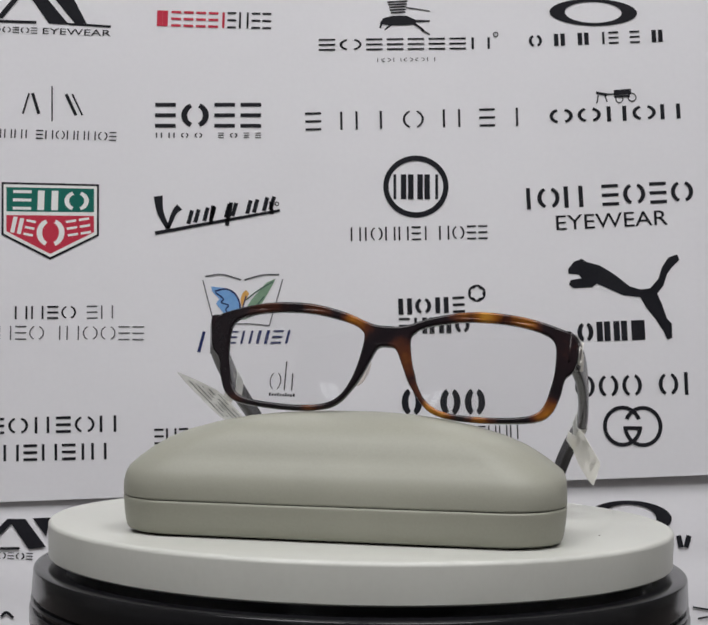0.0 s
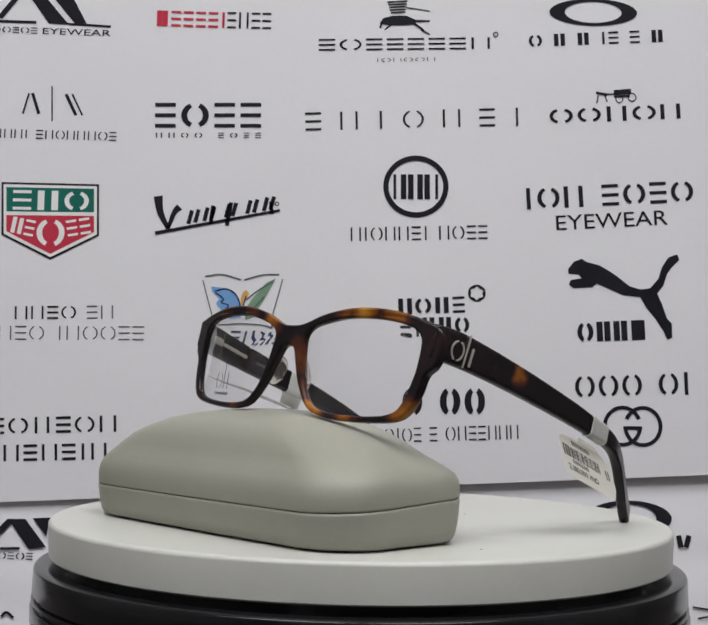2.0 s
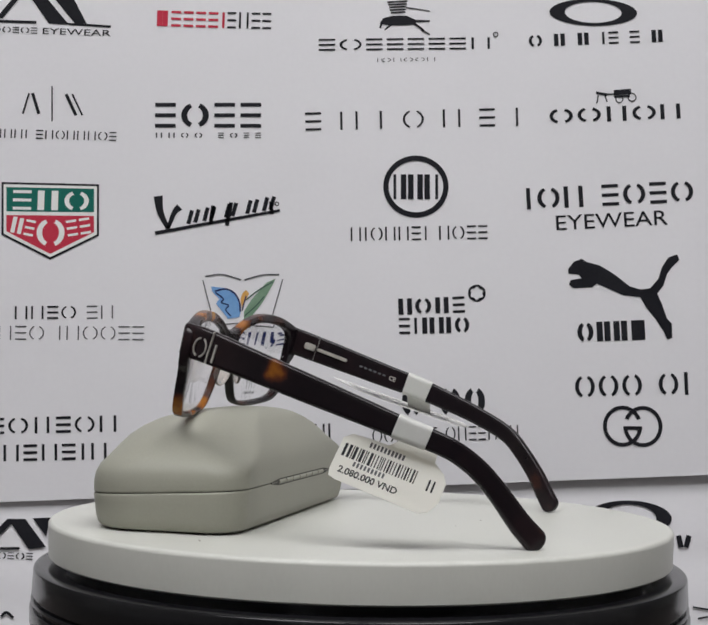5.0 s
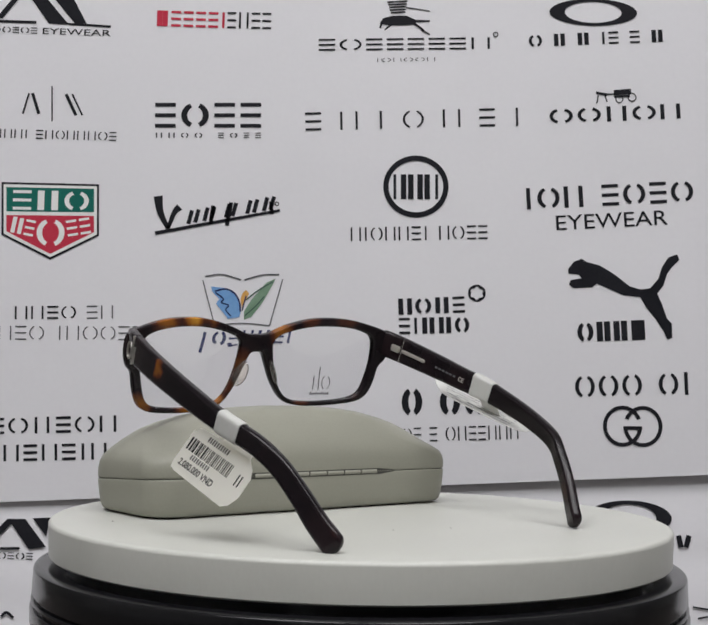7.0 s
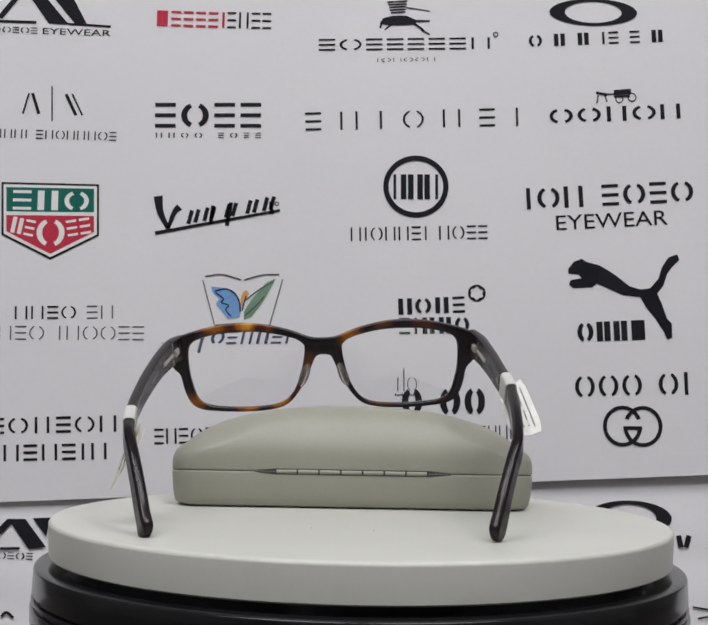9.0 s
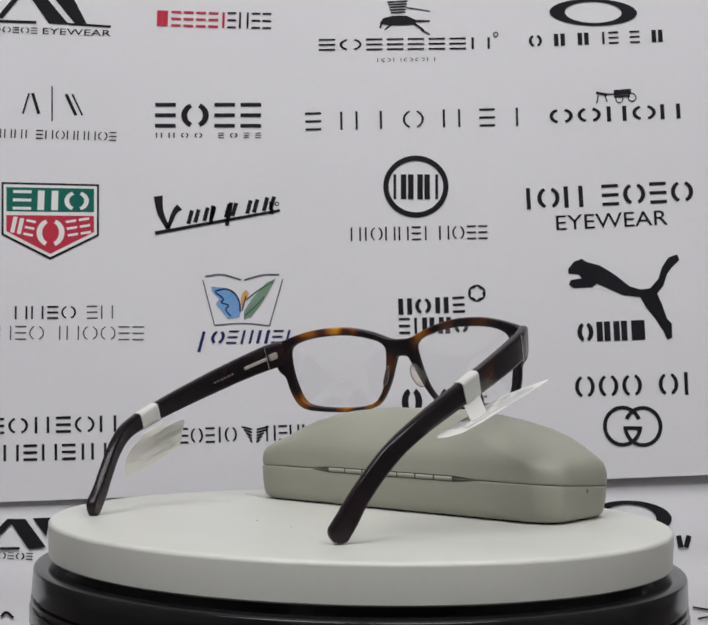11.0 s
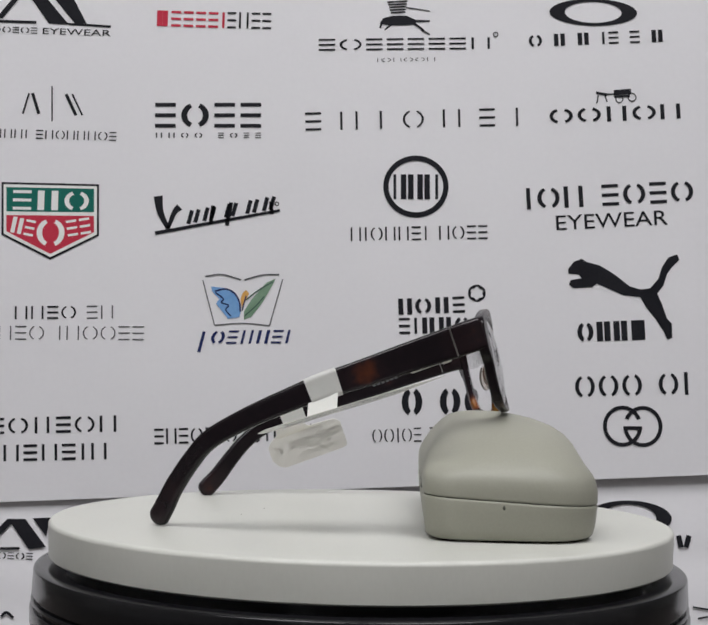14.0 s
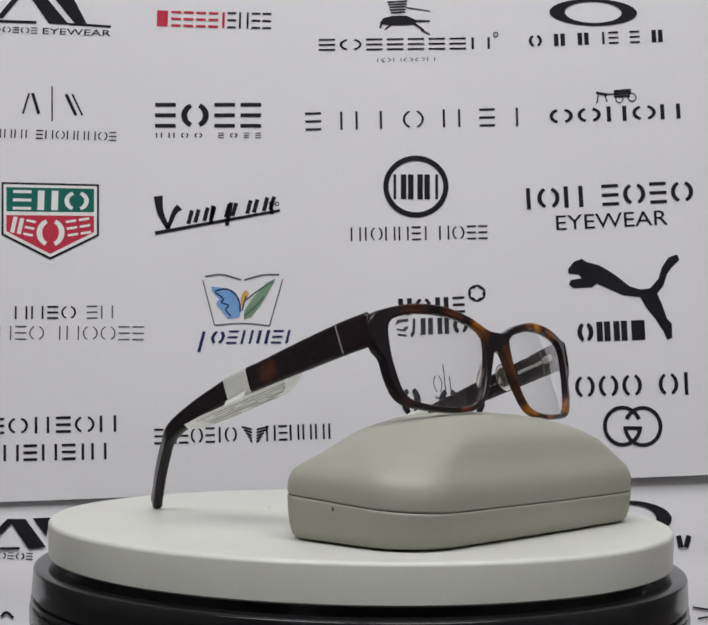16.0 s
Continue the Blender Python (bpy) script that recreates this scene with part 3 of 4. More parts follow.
# fifth row
wordmark(POSTER, 132.6, 46.6, 203.3, 50.1, 13.9, 'ooo o|', 0.17, INK)
for cx, side in ((161.5, 1), (174.0, -1)):  # two open rings that overlap, with a short bar at each inner end
    outer, inner = oval(cx, 30.1, 12.0, 12.5, 48), oval(cx, 30.1, 9.6, 10.2, 48)
    keep = [q for k, q in enumerate(band(outer, inner)) if not (k if side == 1 else (23 - k) % 48) in (47, 0, 1, 2)]
    flat("printed_ring", keep, INK, POSTER, 0.02 + 0.01 * side)
    stroke(POSTER, [(cx + side * 6.0, 29.0), (cx + side * 12.0, 29.0)], 2.2, 2.2, INK, 0.03)
wordmark(POSTER, -226.4, 17.9, -148.0, 21.0, 10.0, '=o||=o/', 0.16, INK)
wordmark(POSTER, -217.8, 1.6, -153.5, 4.1, 10.0, '/=/=|/', 0.16, INK)
wordmark(POSTER, -125.1, 13.7, -74.5, 16.0, 9.5, '="=o=|o', 0.13, INK)
wordmark(POSTER, -57.1, 16.9, -16.5, 19.0, 9.5, '/="/"|', 0.13, INK)
stroke(POSTER, [(-72.0, 25.4), (-65.6, 23.9)], 1.1, 1.1, INK)
stroke(POSTER, [(-62.8, 23.9), (-55.4, 25.7)], 1.1, 1.1, INK)
stroke(POSTER, [(-70.6, 23.5), (-65.5, 22.0)], 1.1, 1.1, INK)
stroke(POSTER, [(-62.8, 22.0), (-56.7, 23.8)], 1.1, 1.1, INK)
stroke(POSTER, [(-69.1, 21.6), (-65.5, 20.0)], 1.1, 1.1, INK)
stroke(POSTER, [(-62.7, 20.1), (-58.1, 21.8)], 1.1, 1.1, INK)
stroke(POSTER, [(-67.7, 19.7), (-65.5, 18.1)], 1.1, 1.1, INK)
stroke(POSTER, [(-62.7, 18.2), (-59.4, 19.9)], 1.1, 1.1, INK)
stroke(POSTER, [(-66.3, 17.8), (-65.4, 16.2)], 1.1, 1.1, INK)
stroke(POSTER, [(-62.6, 16.2), (-60.7, 17.9)], 1.1, 1.1, INK)
wordmark(POSTER, 26.1, 33.8, 77.3, 35.1, 17.2, 'o oo', 0.3, INK)
wordmark(POSTER, 8.4, 17.0, 98.2, 21.1, 8.6, 'oo|o= = o/==/"/', 0.1, INK)
# second sheet below
patch(LOWER, [(-214.0, -5.9), (-203.0, -5.8), (-189.4, -22.4), (-199.9, -23.9), (-210.7, -9.7)], INK)
patch(LOWER, [(-214.0, -5.9), (-210.6, -8.3), (-221.1, -19.1), (-226.2, -19.3)], INK)
patch(LOWER, [(-228.6, -23.4), (-206.0, -22.7), (-205.0, -23.4), (-205.9, -24.3), (-228.5, -25.0)], INK)
patch(LOWER, [(-198.5, -5.3), (-185.0, -4.5), (-188.6, -9.6), (-189.7, -16.1)], INK)
wordmark(LOWER, -231.0, -29.9, -197.3, -30.3, 4.2, '/oo=o=', .2, INK)
ring(LOWER, 166.3, 1.5, 26.1, 10.6, 16.7, 8.3, INK)
stroke(LOWER, [(196.3, -8.5), (197.7, -15.5)], 3.1, 3.1, INK)
stroke(LOWER, [(202.7, -8.4), (200.7, -15.5)], 3.1, 3.1, INK)
stroke(LOWER, [(-214.4, -64.3), (-211.1, -61.6), (-206.7, -64.7)], 1.7, 1.7, INK)
stroke(LOWER, [(204.0, -50.9), (213.4, -52.3)], 1.1, 1.1, INK)
stroke(LOWER, [(206.9, -57.7), (213.2, -56.5)], 1.1, 1.1, INK)


# ---- turntable ----
def turntable():
    t = tagged(new("turntable"), "round motorised display turntable with white platter on black base", "turntable")
    t.matrix_world = pose(0, 0, -0.115)
    z = 0.115
    # foot, ribs and grooves, upper wall with a crisp edge, ledge under the platter
    steps = [(120.0, -115), (122.5, -113.5), (122.8, -43.4), (123.4, -42.8), (125.2, -42.2), (125.5, -41.8), (125.5, -38.4), (125.2, -38.0), (124.2, -37.8), (124.2, -36.9),
             (125.7, -36.5), (126.0, -36.0), (126.1, -31.0), (125.8, -30.4), (124.8, -30.1), (124.8, -29.5), (125.4, -29.2), (125.7, -28.8), (125.7, -28.0), (125.4, -27.6),
             (124.1, -27.3), (124.1, -26.5), (125.2, -26.2), (125.4, -25.7), (125.1, -17.6), (125.0, -17.1), (124.7, -16.8), (124.3, -16.6), (121.0, -16.0), (118.0, -16.4)]
    prof = [(r * MM, z + h * MM) for r, h in steps]
    smooth_by_angle(part("base", lathe(prof), BLACK, t, "ribbed glossy black base"), 40)
    part("bearing", lathe([(0.113, z - 0.0164), (0.113, z - 0.0133)], 96), BLACK, t)
    return t


def platter(parent):
    r, th = 0.1203, 0.0133
    prof = [(0.1150, -th), (0.1190, -th), (0.1198, -th + 0.0006)]
    for k in range(7):
        a = math.pi / 2 * k / 6
        prof.append((r - 0.0016 * (1 - math.cos(a)), -0.0016 * (1 - math.sin(a))))
    prof += [(0.100, 0.0), (0.05, 0.0)]
    p = smooth_by_angle(part("platter", lathe(prof, 192), PLATTER, parent, "white satin round platter", m=pose(0, 0, 0.115)), 50)
    random.seed(4)
    for _ in range(3):
        a, rr = random.uniform(0, 6.28), random.uniform(0.04, 0.112)
        s = random.uniform(0.0002, 0.0004)
        bm = bmesh.new()
        bmesh.ops.create_icosphere(bm, subdivisions=1, radius=s, matrix=Matrix.Translation((rr * math.cos(a), rr * math.sin(a), s * 0.3)) @ Matrix.Diagonal((1, 1, 0.5, 1)))
        part("speck", bm, SPECK, p, "tiny dark speck of dust")
    return p


# ---- spectacle case ----
CASE_AT = (3.35, -53.76)  # mm, centre of the case on the platter


def case_outline(sx, sy, cx, cy, radius=23.0, n=16, a=77.0, b=30.3, grow=0.0):
    """Rounded oblong in mm; straight at the hinge side, a little bowed at the front."""
    pts = []
    for qx, qy, start in ((1, 1, 0), (-1, 1, 90), (-1, -1, 180), (1, -1, 270)):
        for k in range(n + 1):
            t = radians(start + 90 * k / n)
            rad = min(radius - 11.4 + grow, 29.5) if qy == 1 else radius - 2.2
            x = qx * (a - rad) + rad * math.cos(t)
            y = qy * (b - rad) + rad * math.sin(t)
            pts.append((x, y))
        if qx == qy:  # points along the long sides
            nx = -1 if qx == 1 else 1
            for k in range(1, 12):
                f = k / 12
                pts.append(((qx + (nx - qx) * f) * (a - radius), qy * b))
    out = []
    for x, y in pts:
        bow = 1.2 * (1 - (x / a) ** 2) if y < 0 else 0.0
        out.append(((cx + x * sx) * MM, (cy + y * sy - bow * sy) * MM))
    return out


def seam_height(y):
    """The seam climbs from front to hinge; y in m from the case's centre."""
    return (13.6 + y / MM * 0.053) * MM


def spectacle_case():
    c = tagged(new("spectacle_case"), "closed pale sage-grey leatherette spectacle case lying on the platter", "spectacle case")
    # lower shell
    loops = []
    for inset, z in ((13.0, 0.0), (6.5, 0.05), (3.4, 0.4), (2.1, 1.0), (1.4, 2.0), (0.9, 4.0), (0.5, 6.8), (0.2, 10.0)):
        loops.append([(x, y, z * MM) for x, y in case_outline(1 - inset / 77.0, 1 - inset / 30.3, 0, 0)])
    for drop, inset in ((0.9, 0.0), (0.35, 0.08), (0.12, 0.45)):
        oo = case_outline(1 - inset / 77.0, 1 - inset / 30.3, 0, 0)
        loops.append([(x, y, seam_height(y) - drop * MM) for x, y in oo])
    part("lower_shell", rings(loops), CASE, c, smooth=True)
    # dark line between the shells
    oo = case_outline(1 - 0.55 / 77.0, 1 - 0.55 / 30.3, 0, 0)
    part("seam", rings([[(x, y, seam_height(y) - 0.5 * MM) for x, y in oo], [(x, y, seam_height(y) + 0.5 * MM) for x, y in oo]]), SEAM, c, "dark seam line")
    # domed lid: share of length, of width, shift to the hinge, height
    loops = []
    for lift, inset in ((0.12, 0.45), (0.35, 0.08), (0.9, 0.0)):
        oo = case_outline(1 - inset / 77.0, 1 - inset / 30.3, 0, 0)
        loops.append([(x, y, seam_height(y) + lift * MM) for x, y in oo])
    levels = [(1.0, 1.0, 0.0, 17.5), (0.996, 0.993, 0.2, 20.0), (0.984, 0.972, 0.7, 22.5), (0.95, 0.928, 1.5, 25.2), (0.897, 0.876, 1.7, 28.6), (0.824, 0.815, 1.4, 32.2),
              (0.73, 0.74, 1.4, 35.3), (0.605, 0.64, 2.0, 38.0), (0.455, 0.49, 3.6, 40.4), (0.30, 0.33, 5.2, 41.7), (0.15, 0.17, 6.2, 42.4)]
    for sx, sy, cy, z in levels:
        r = 23 + 30 * (1 - sx)
        loops.append([(x, y, z * MM + (seam_height(y) - 13.6 * MM) * max(0, (26 - z) / 12)) for x, y in case_outline(sx, sy, 0, cy, min(r, 31.0), grow=(1 - sx) * 110)])
    lid = part("lid", rings(loops), CASE, c, smooth=True)
    # hinge knuckles in the back of the seam
    for k in range(9):
        bm = bmesh.new()
        rad = (0.45 if k in (0, 8) else 0.92) * MM
        bmesh.ops.create_cone(bm, cap_ends=True, segments=12, radius1=rad, radius2=rad, depth=8.3 * MM, matrix=pose((-36.0 + k * 9.1) * MM, 29.95 * MM, seam_height(0.0305), 0, 90))
        part("hinge_knuckle", bm, CASE, c, smooth=False)
    loops = []
    for k in range(29):
        x = -41.4 + k * 82.6 / 28
        half = 1.25 * min(1.0, (42.2 - abs(x)) / 10) ** 0.7
        z = seam_height(0.0305) / MM
        loops.append([(x * MM, y * MM, (z + s * half) * MM) for y, s in ((28.6, -1), (30.38, -1), (30.38, 1), (28.6, 1))])
    part("hinge_slot", rings(loops), SEAM, c, "dark slot of the hinge")
    # small scuff on the short end
    bm = bmesh.new()
    bmesh.ops.create_icosphere(bm, subdivisions=1, radius=0.7 * MM, matrix=Matrix.Translation((-76.9 * MM, 3.3 * MM, 11.8 * MM)) @ Matrix.Diagonal((0.35, 0.8, 1.3, 1)))
    part("scuff", bm, SEAM, c, "small brown scuff")
    return c


# ---- spectacles ----
FRONT = Matrix.Translation((17.35 * MM, -51.1 * MM, 70.2 * MM)) @ Euler((radians(-11.6), radians(2.63), radians(0.39))).to_matrix().to_4x4() @ pose(0, 0, 0, 90)
OUTER = [(x * 1.006, y * 0.956) for x, y in [(0, 3.0), (6, 3.6), (16.5, 7.7), (30, 10.6), (45.5, 10.5), (59.2, 7.6), (65.4, 4.6), (66.6, -2), (65.2, -8), (62.4, -11.5), (61, -18), (58.4, -24.5), (54, -28), (46, -29.6), (34, -30.5), (23, -30), (15.5, -27.2), (9.3, -19.0), (5.6, -10.8), (3.2, -5.7)]]
INNER = [(x * 1.006, y * 0.956) for x, y in [(8.3, -3), (9.6, 1), (15, 3.8), (28, 6.6), (43, 6.8), (54, 4.8), (58.4, 1.0), (58.7, -8), (57.6, -15), (55.4, -22.3), (51.5, -26.0), (43, -27.8), (30, -28.5), (20, -27.3), (14.3, -23.0), (10.5, -14.5)]]


def bend(bm, k=7.2, z0=0.0):
    """Wrap of the front: the sides fall back."""
    for v in bm.verts:
        v.co.z += z0 - k * MM * (v.co.x / (62 * MM)) ** 2


def spectacle_front(parent):
    half = [(x * MM, y * MM, 0) for x, y in OUTER]
    outer = loop_spline(half + [(0, -4.7 * MM, 0)] + [(-x, y, 0) for x, y, _ in half[:0:-1]], 5)
    holes = [loop_spline([(s * x * MM, y * MM, 0) for x, y in INNER], 6) for s in (1, -1)]
    bm = flat_curve([outer, *holes], 0.95 * MM, 0.9 * MM, 3)
    bend(bm)
    fr = part("frame_front", bm, SHELL, parent, "brown and amber tortoiseshell acetate front", m=FRONT)
    smooth_by_angle(fr, 50)
    # lenses, and the mark printed on one of them
    for s in (1, -1):
        ln = loop_spline([(s * x * MM * 1.0 + s * 0.0, y * MM, 0) for x, y in INNER], 6)
        cx, cy = s * 33 * MM, -11 * MM
        loops = []
        for z, top in ((-0.55, False), (0.55, True)):
            rr = [1.008, 0.75, 0.5, 0.25, 0.06]
            fan = [[(cx + (p.x - cx) * q, cy + (p.y - cy) * q, z * MM + 1.8 * MM * (1 - q * q)) for p in ln] for q in rr]
            loops += fan[::-1] if not top else fan
        bm = rings(loops)
        bend(bm)
        bmesh.ops.recalc_face_normals(bm, faces=bm.faces[:])
        lens = smooth_by_angle(part("lens", bm, LENS, parent, "clear demo lens", m=FRONT), 40)
        lens.visible_shadow = False
        if s == -1:
            bm = bmesh.new()
            lens_marks(bm)
            bend(bm, z0=1.72 * MM)
            part("lens_print", bm, INK, lens, "small dark printed mark")
    # nose pads
    for s in (1, -1):
        bm = bmesh.new()
        bmesh.ops.create_uvsphere(bm, u_segments=20, v_segments=12, radius=1, matrix=Matrix.Translation((s * 8.6 * MM, -13.4 * MM, -3.2 * MM)) @ Euler((0, radians(s * 32), radians(s * 22))).to_matrix().to_4x4() @ Matrix.Diagonal((1.1 * MM, 5.6 * MM, 3.2 * MM, 1)))
        part("nose_pad", bm, PAD, parent, "clear plastic nose pad", smooth=True, m=FRONT)


def lens_marks(bm):
    """Two small arcs, a tall upright and a short one over a row of tiny bars, as plain shapes."""
    def put(pts):
        bm.faces.new([bm.verts.new((x * MM, y * MM, 0)) for x, y in pts])
    for i, quad in enumerate(band(oval(-39.3, -19.2, 2.2, 3.3, 32), oval(-39.3, -19.2, 1.8, 2.9, 32))):
        if i % 16 not in (6, 7, 8, 9):
            put(quad)
    put([(-35.9, -22.4), (-35.4, -22.4), (-35.5, -12.0), (-36.0, -12.0)])
    put([(-33.1, -22.4), (-32.6, -22.4), (-32.8, -16.2), (-33.3, -16.2)])
    for k in range(10):
        x = -41.2 + k * 1.0
        put([(x, -24.7), (x + 0.7, -24.7), (x + 0.7, -23.8 + 0.3 * (k % 3 == 0)), (x, -23.8 + 0.3 * (k % 3 == 0))])


def temple_path(points, n=64):
    """Points are x, y, z, height in mm; gives centres, heights."""
    pos = spline([p[:3] for p in points], n)
    hs = spline([(p[3], 0, 0) for p in points], n)
    return [(p * MM, h.x * MM) for p, h in zip(pos, hs)]


def sweep(path, thick, grow=0.0, round_end=True, seg=5):
    """Rounded oblong section carried along the path; height stands square to it."""
    loops = []
    n = len(path)
    for i, (p, h) in enumerate(path):
        d = (path[min(i + 1, n - 1)][0] - path[max(i - 1, 0)][0]).normalized()
        side = Vector((d.y, -d.x, 0)).normalized()
        up = side.cross(d).normalized()
        k = 1.0
        if round_end:
            left = (path[-1][0] - p).length
            R = h * 0.42
            if left < R:
                k = max(0.12, math.sqrt(max(0.0, 1 - ((R - left) / R) ** 2)))
        hh, tt = h * 0.5 * k + grow, thick * 0.5 * (0.4 + 0.6 * k) + grow
        r = min(hh, tt) * 0.72
        loop = []
        for qx, qz, start in ((1, 1, 0), (-1, 1, 90), (-1, -1, 180), (1, -1, 270)):
            for m in range(seg):
                t = radians(start + 90 * m / (seg - 1))
                a = qx * (tt - r) + r * math.cos(t)
                b = qz * (hh - r) + r * math.sin(t)
                loop.append(p + side * a + up * b)
            flat_side = {(-1, 1): -1, (1, -1): 1}.get((qx, qz))
            if flat_side:  # support points keep the wide faces flat
                for f in (0.82, -0.82):
                    loop.append(p + side * flat_side * tt + up * (hh - r) * f * -flat_side)
        loops.append(loop)
    bm = rings(loops)
    bmesh.ops.recalc_face_normals(bm, faces=bm.faces[:])
    return bm


def between(path, y0, y1):
    """The stretch of the path from y0 to y1 (mm), cut exactly at both."""
    out = []
    for (p, h), (q, g) in zip(path, path[1:]):
        for y in (y0 * MM, y1 * MM):
            if p.y < y < q.y:
                f = (y - p.y) / (q.y - p.y)
                out.append((p.lerp(q, f), h + (g - h) * f))
        if y0 * MM <= q.y <= y1 * MM:
            out.append((q, g))
    if path[0][0].y >= y0 * MM:
        out.insert(0, path[0])
    return sorted(out, key=lambda c: c[0].y)


TEMPLE_A = [(79.6, -44.4, 66.7, 11.8), (82.6, -36, 64.4, 11.6), (85.2, -20, 58.6, 10.6), (86.6, 0, 51.1, 9.6), (87.0, 20, 43.5, 8.4), (86.6, 32, 38.8, 7.6), (85.4, 42, 35.0, 7.2), (83.6, 50.5, 30.9, 7.0), (80.8, 57.8, 24.8, 7.0), (78.0, 63.8, 17.2, 7.2), (75.2, 69.6, 8.8, 7.8), (73.3, 73.8, 3.8, 8.2), (72.0, 76.2, 0.6, 8.2)]
TEMPLE_B = [(-47.8, -44.2, 71.8, 11.8), (-51.0, -35, 68.4, 11.6), (-53.6, -18, 62.2, 10.8), (-55.4, 0, 55.6, 9.8), (-56.6, 12, 51.4, 9.2), (-56.6, 24, 46.4, 8.4), (-56.0, 38.6, 39.7, 7.6), (-54.6, 51.6, 32.2, 7.1), (-51.6, 58.8, 24.4, 7.0), (-48.4, 65.2, 15.0, 7.3), (-46.4, 68.8, 8.0, 7.8), (-45.0, 71.2, 3.7, 8.0), (-44.2, 72.8, 0.9, 8.0)]


def oriented(path, y):
    """Frame on the temple at y: x outwards, y along it to the tip, z up."""
    i = min(range(len(path)), key=lambda k: abs(path[k][0].y - y * MM))
    d = (path[i + 1][0] - path[i - 1][0]).normalized()
    side = Vector((d.y, -d.x, 0)).normalized()
    up = side.cross(d).normalized()
    m = Matrix((side, d, up)).transposed().to_4x4()
    m.translation = path[i][0]
    return m


def temples(parent):
    for points, out, tape in ((TEMPLE_A, 1, (31.0, 41.6)), (TEMPLE_B, -1, (6.6, 17.2))):
        path = temple_path(points, 120)
        part("end_piece", sweep(between(path, -60, -33.45), 4.2 * MM, round_end=False), SHELL_DARK, parent, smooth=True)
        arm = part("temple", sweep(between(path, -33.25, 90), 3.9 * MM), SHELL_DARK, parent, "dark tortoiseshell side arm", smooth=True)
        smooth_by_angle(arm, 50)
        smooth_by_angle(part("tape", sweep(between(path, *tape), 3.9 * MM, 0.35 * MM, round_end=False), TAPE, arm, "white paper band"), 50)
        # metal strip let into the joint
        j = oriented(path, -33.3)
        part("joint_strip", box(-out * 1.95 * MM - 0.2 * MM, -out * 1.95 * MM + 0.2 * MM, -0.25 * MM, 0.25 * MM, -5.2 * MM, 5.2 * MM, 0.0001), CHROME, arm, "thin metal strip", m=j)
        if out == -1:
            part("joint_strip", box(out * 1.9 * MM - 0.25 * MM, out * 1.9 * MM + 0.25 * MM, -0.35 * MM, 0.35 * MM, -5.3 * MM, 5.3 * MM, 0.0001), CHROME, arm, "thin metal strip", m=j)
        # spring hinge on the inner face
        j = oriented(path, -25.4)
        bm = box(-out * 2.3 * MM - 0.5 * MM, -out * 2.3 * MM + 0.5 * MM, -8.6 * MM, 5.6 * MM, -0.75 * MM, 0.75 * MM, 0.0003)
        box(-out * 2.6 * MM - 0.9 * MM, -out * 2.6 * MM + 0.9 * MM, -14.6 * MM, -9.6 * MM, -1.5 * MM, 1.5 * MM, 0.0004, bm)
        part("spring_hinge", bm, EMBLEM, arm, "silver spring hinge", m=j)
        # faint marks stamped inside
        j = oriented(path, -8)
        bm = bmesh.new()
        for k in range(6):
            box(-out * 1.97 * MM - 0.05 * MM, -out * 1.97 * MM + 0.05 * MM, (k * 2.2 - 6) * MM, (k * 2.2 - 4.6) * MM, -0.4 * MM, 0.4 * MM, bm=bm)
        part("stamped_print", bm, GREY_INK, arm, m=j)
        if out == -1:
            bm = text_mesh("CE", 2.6 * MM, 0.02)
            bm.transform(Matrix(((0, 0, 1, 2.02 * MM), (1, 0, 0, 8.2 * MM), (0, 1, 0, -1.0 * MM), (0, 0, 0, 1))))
            part("stamped_print", bm, EMBLEM, arm, "small pale stamped letters", m=j)
        if out == 1:
            emblem(arm, path)


def emblem(arm, path):
    """Raised silver ring, upright and leaning bars on the outer face."""
    j = oriented(path, -33.4)
    x = 2.1 * MM
    bm = bmesh.new()
    for k in range(24):
        if k % 12 in (5, 6):
            continue
        a, b = 2 * math.pi * k / 24, 2 * math.pi * (k + 1) / 24
        ps = [(r * math.cos(t) * 2.6 - 3.7, r * math.sin(t) * 3.5 - 0.9) for t, r in ((a, 1.0), (b, 1.0), (b, 0.84), (a, 0.84))]
        rings([[(x + dx, u * MM, v * MM) for u, v in ps] for dx in (-0.2 * MM, 0.45 * MM)], bm=bm)
    part("emblem_ring", bm, EMBLEM, arm, "raised silver arcs", m=j)
    part("emblem_bar", box(x - 0.4 * MM, x + 0.4 * MM, -0.3 * MM, 0.3 * MM, -5.4 * MM, 5.8 * MM, 0.0001), EMBLEM, arm, "raised silver bar", m=j)
    part("emblem_bar", box(x - 0.2 * MM, x + 0.45 * MM, -0.4 * MM, 0.4 * MM, -3.4 * MM, 3.0 * MM, 0.0001), EMBLEM, arm, "raised silver bar", m=j @ pose(0, 2.3 * MM, -1.0 * MM))


def tag_frame():
    """x along the tag to the rear, y up its face, z outwards."""
    o = Vector((85.2, 14.6, 37.5)) * MM
    x = Vector((-0.06, 0.938, -0.342)).normalized()
    y = Vector((-0.49, 0.28, 0.83))
    y = (y - x * y.dot(x)).normalized()
    z = x.cross(y)
    if z.x < 0:
        z = -z
    m = Matrix((x, y, z)).transposed().to_4x4()
    m.translation = o
    return m


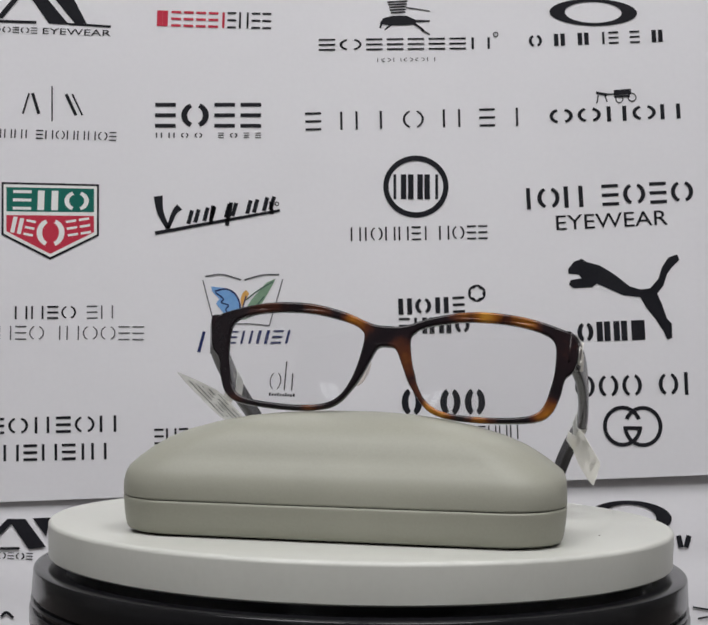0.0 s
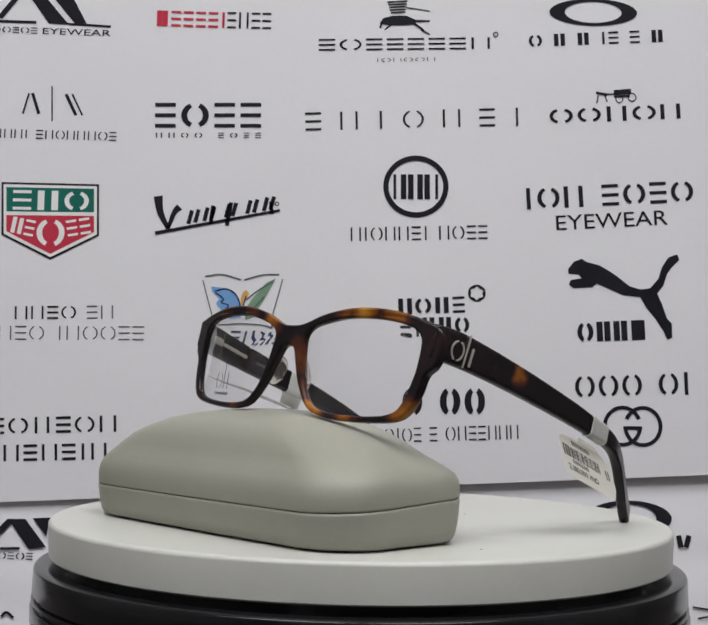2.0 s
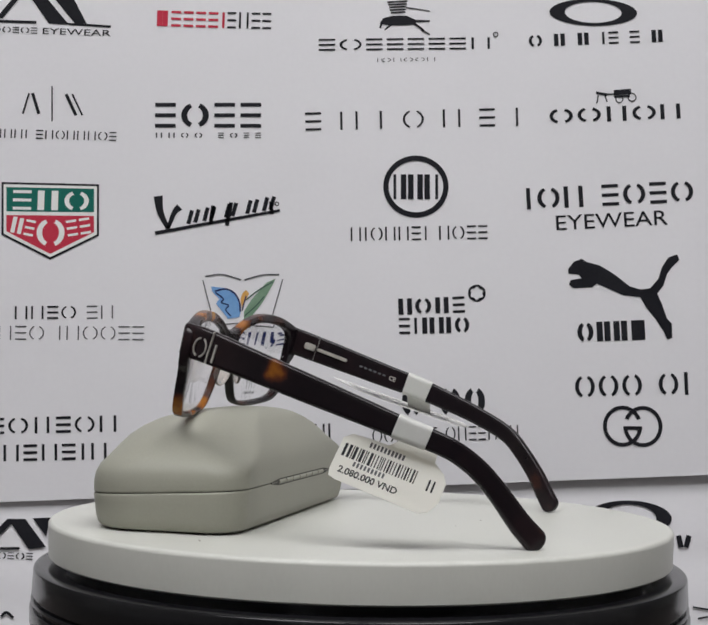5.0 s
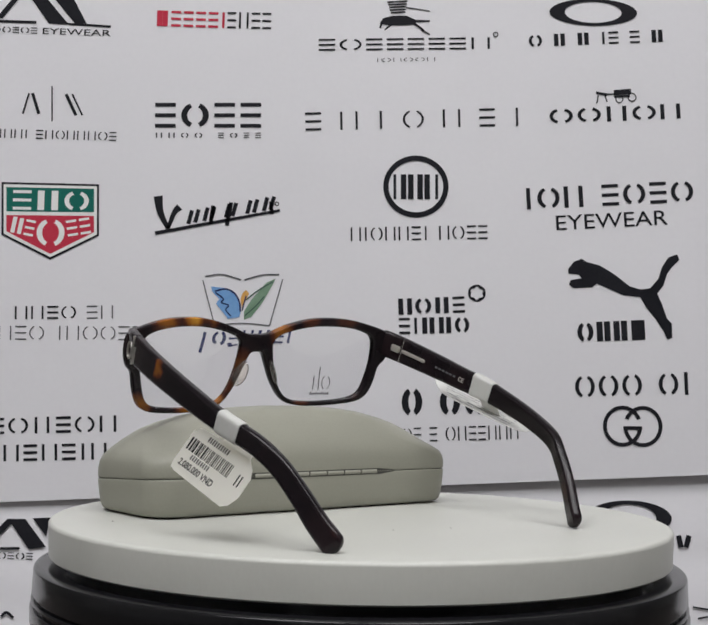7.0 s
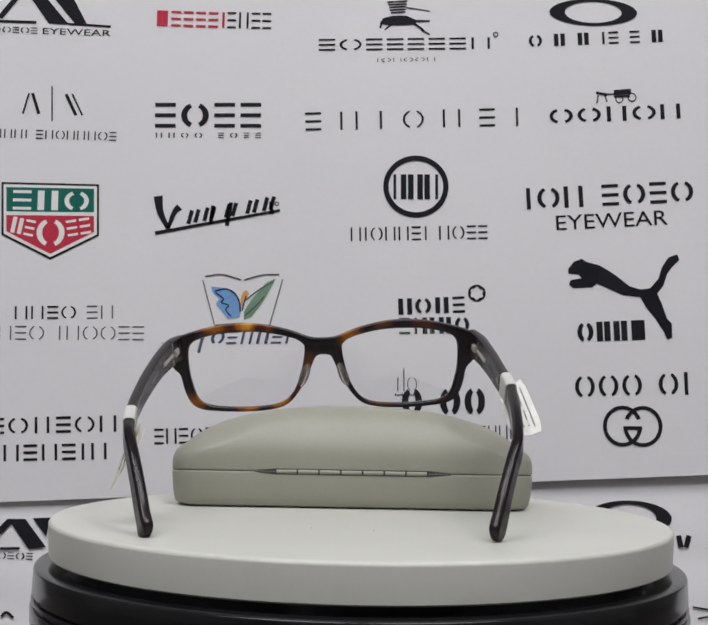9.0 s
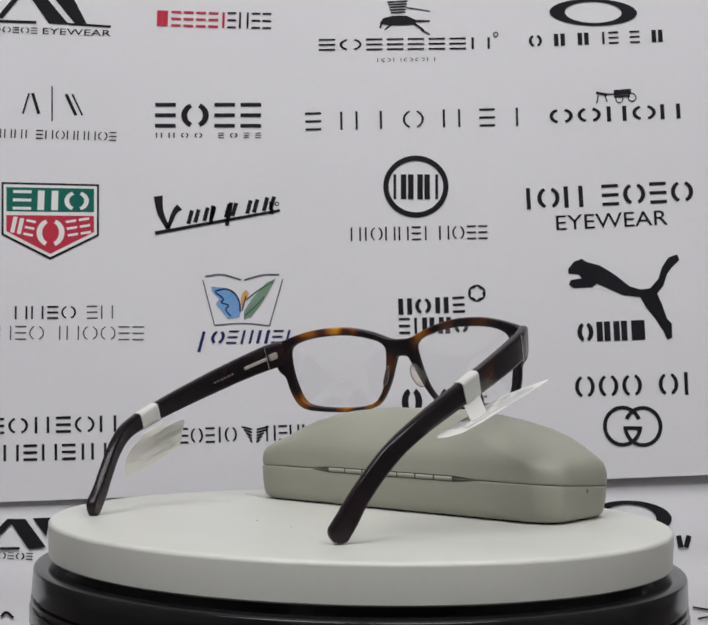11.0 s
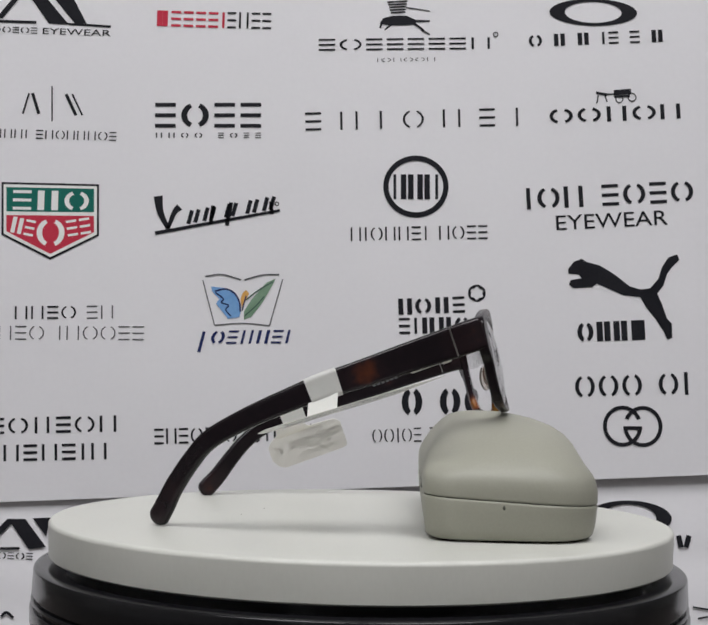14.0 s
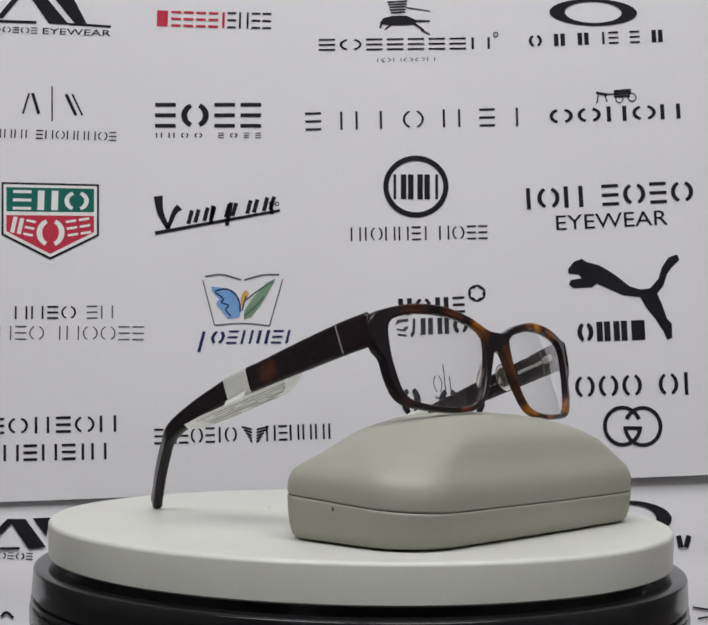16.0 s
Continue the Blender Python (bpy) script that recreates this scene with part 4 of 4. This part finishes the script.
def price_tag(parent):
    m = tag_frame()
    o = [(0, -3), (2.5, -0.6), (9, 0), (21, 0.6), (31, 0.3), (34.6, -2.2), (36.4, -5.0), (36.4, -12.0), (34.4, -15.8), (31.5, -17.6), (3, -17.4), (0.6, -16.8), (0, -14.5)]
    tag = part("price_tag", rings([[(x * MM, y * MM, z) for x, y in o] for z in (-0.0001, 0.0001)]), TAG, parent, "white card price tag with barcode", m=m)
    bm = bmesh.new()
    random.seed(11)
    x = 1.6
    while x < 26.5:
        w = random.choice((0.35, 0.35, 0.6, 0.9))
        box(x * MM, (x + w) * MM, -9.0 * MM, -4.4 * MM, 0.00012, 0.00016, bm=bm)
        x += w + random.choice((0.3, 0.45, 0.7))
    part("barcode", bm, INK, tag)
    for x0, y0, n, w, h in ((9, -3.0, 10, 1.0, 1.9), (6.5, -11.2, 9, 1.0, 1.7)):
        bm = bmesh.new()
        for k in range(n):
            box((x0 + k * 1.25) * MM, (x0 + k * 1.25 + w * 0.7) * MM, y0 * MM, (y0 + h) * MM, 0.00012, 0.00016, bm=bm)
        part("code_print", bm, GREY_INK, tag)
    bm = bmesh.new()
    for x0 in (31.0, 32.6):
        box(x0 * MM, (x0 + 0.6) * MM, -9.6 * MM, -5.6 * MM, 0.00012, 0.00016, bm=bm)
    part("code_print", bm, INK, tag)
    bm = text_mesh("2.080.000 VND", 3.2 * MM, 0.02)
    bm.transform(Matrix.Translation((2.6 * MM, -14.6 * MM, 0.00016)))
    part("price_text", bm, INK, tag)
    # neck of the tag that reaches up to the band
    part("tag_neck", rings([[(x * MM, y * MM, z - (0.0009 if y > 1 else 0)) for x, y in ((13.5, -1.0), (31.0, -1.6), (30.0, 4.2), (17.6, 4.2))] for z in (-0.0001, 0.0001)]), TAG, tag)


def film_strip(parent):
    f, r = Vector((-62.0, -25.0, 53.4)) * MM, Vector((-61.0, 33.6, 34.6)) * MM
    x = (r - f).normalized()
    out = Vector((-1, 0, 0))
    out = (out - x * out.dot(x)).normalized()
    up = out.cross(x)
    up = up if up.z > 0 else -up
    y = out * math.cos(radians(7)) + up * math.sin(radians(7))
    m = Matrix((x, y, x.cross(y))).transposed().to_4x4()
    m.translation = f
    L = (r - f).length / MM
    o = [(-6, 5.5), (4, -1.0), (12, -5.0), (20, -6.0), (L - 16, -6.2), (L - 3, -5.0), (L, -3.0), (L + 0.5, 1.0), (L - 3, 5.4), (L - 14, 6.6), (18, 6.6), (5, 6.4)]
    strip = part("film_label", rings([[(a * MM, b * MM, z) for a, b in o] for z in (-0.00008, 0.00008)]), FILM, parent, "milky plastic label strip with tiny print", m=m)
    for row in range(5):
        bm = bmesh.new()
        random.seed(20 + row)
        a = (18, 12, 9, 7, 5)[row]
        while a < L - 9:
            w = random.uniform(0.5, 1.7)
            yy = -4.6 + row * 2.05
            for z in (0.00012, -0.00016):
                box(a * MM, (a + w) * MM, yy * MM, (yy + (0.6, 0.9, 0.5, 0.6, 0.6)[row]) * MM, z, z + 0.00004, bm=bm)
            a += w + random.uniform(0.3, 0.6) + (5 if random.random() < 0.08 else 0)
        part("tiny_print", bm, GREY_INK, strip)
    edge = [Vector(p) * MM for p in ((-58.4, 6.7, 49.4), (-58.4, 17.1, 45.4), (-61.4, 17.1, 39.8), (-61.4, 6.7, 43.2))]
    part("label_loop", rings([[p + Vector((dx, 0, 0)) for p in edge] for dx in (-0.0001, 0.0001)]), TAPE, parent, "white loop of the label")


def spectacles():
    s = tagged(new("spectacles"), "tortoiseshell spectacles with white price tag, resting on the case", "spectacles")
    spectacle_front(s)
    temples(s)
    price_tag(s)
    film_strip(s)
    return s


TURNTABLE = turntable()
DISC = platter(TURNTABLE)
SPECTACLE_CASE = spectacle_case()
SPECTACLES = spectacles()

# ---- the turn of the platter ----
RATE = 18.754  # degrees a second, clockwise seen from above
DRIFT = [(0, 0.00), (0.5, -0.01), (1, -0.13), (1.5, -0.18), (2, -0.20), (2.5, -0.19), (3, -0.25), (3.5, 0.01), (4.2, -0.34), (6.3, -0.36), (6.5, -0.36), (7, -0.45), (7.5, 0.70), (8, 0.98), (8.5, 0.77), (9.2, 0.81), (11.3, 1.32), (12, 0.88), (12.5, 0.54), (13, 0.16), (13.5, -0.16), (14, -0.05), (14.5, 0.04), (15, 0.34), (15.5, 0.55), (16, 0.66)]
AHEAD = -10.0  # turn of case and spectacles on the platter


def turn_at(t):
    return -(RATE * t + float(np.interp(t, [a for a, _ in DRIFT], [b for _, b in DRIFT])))


def motions():
    times = sorted({k * 0.25 for k in range(65)} | {a for a, _ in DRIFT})
    base = pose(CASE_AT[0] * MM, CASE_AT[1] * MM, 0.0002)
    walk(DISC, [(t, pose(0, 0, 0.115, 0, 0, turn_at(t))) for t in times])
    walk(SPECTACLE_CASE, [(t, pose(0, 0, 0, 0, 0, turn_at(t) + AHEAD) @ base) for t in times])
    walk(SPECTACLES, [(t, pose(0, 0, 0, 0, 0, turn_at(t) + AHEAD)) for t in times])


motions()
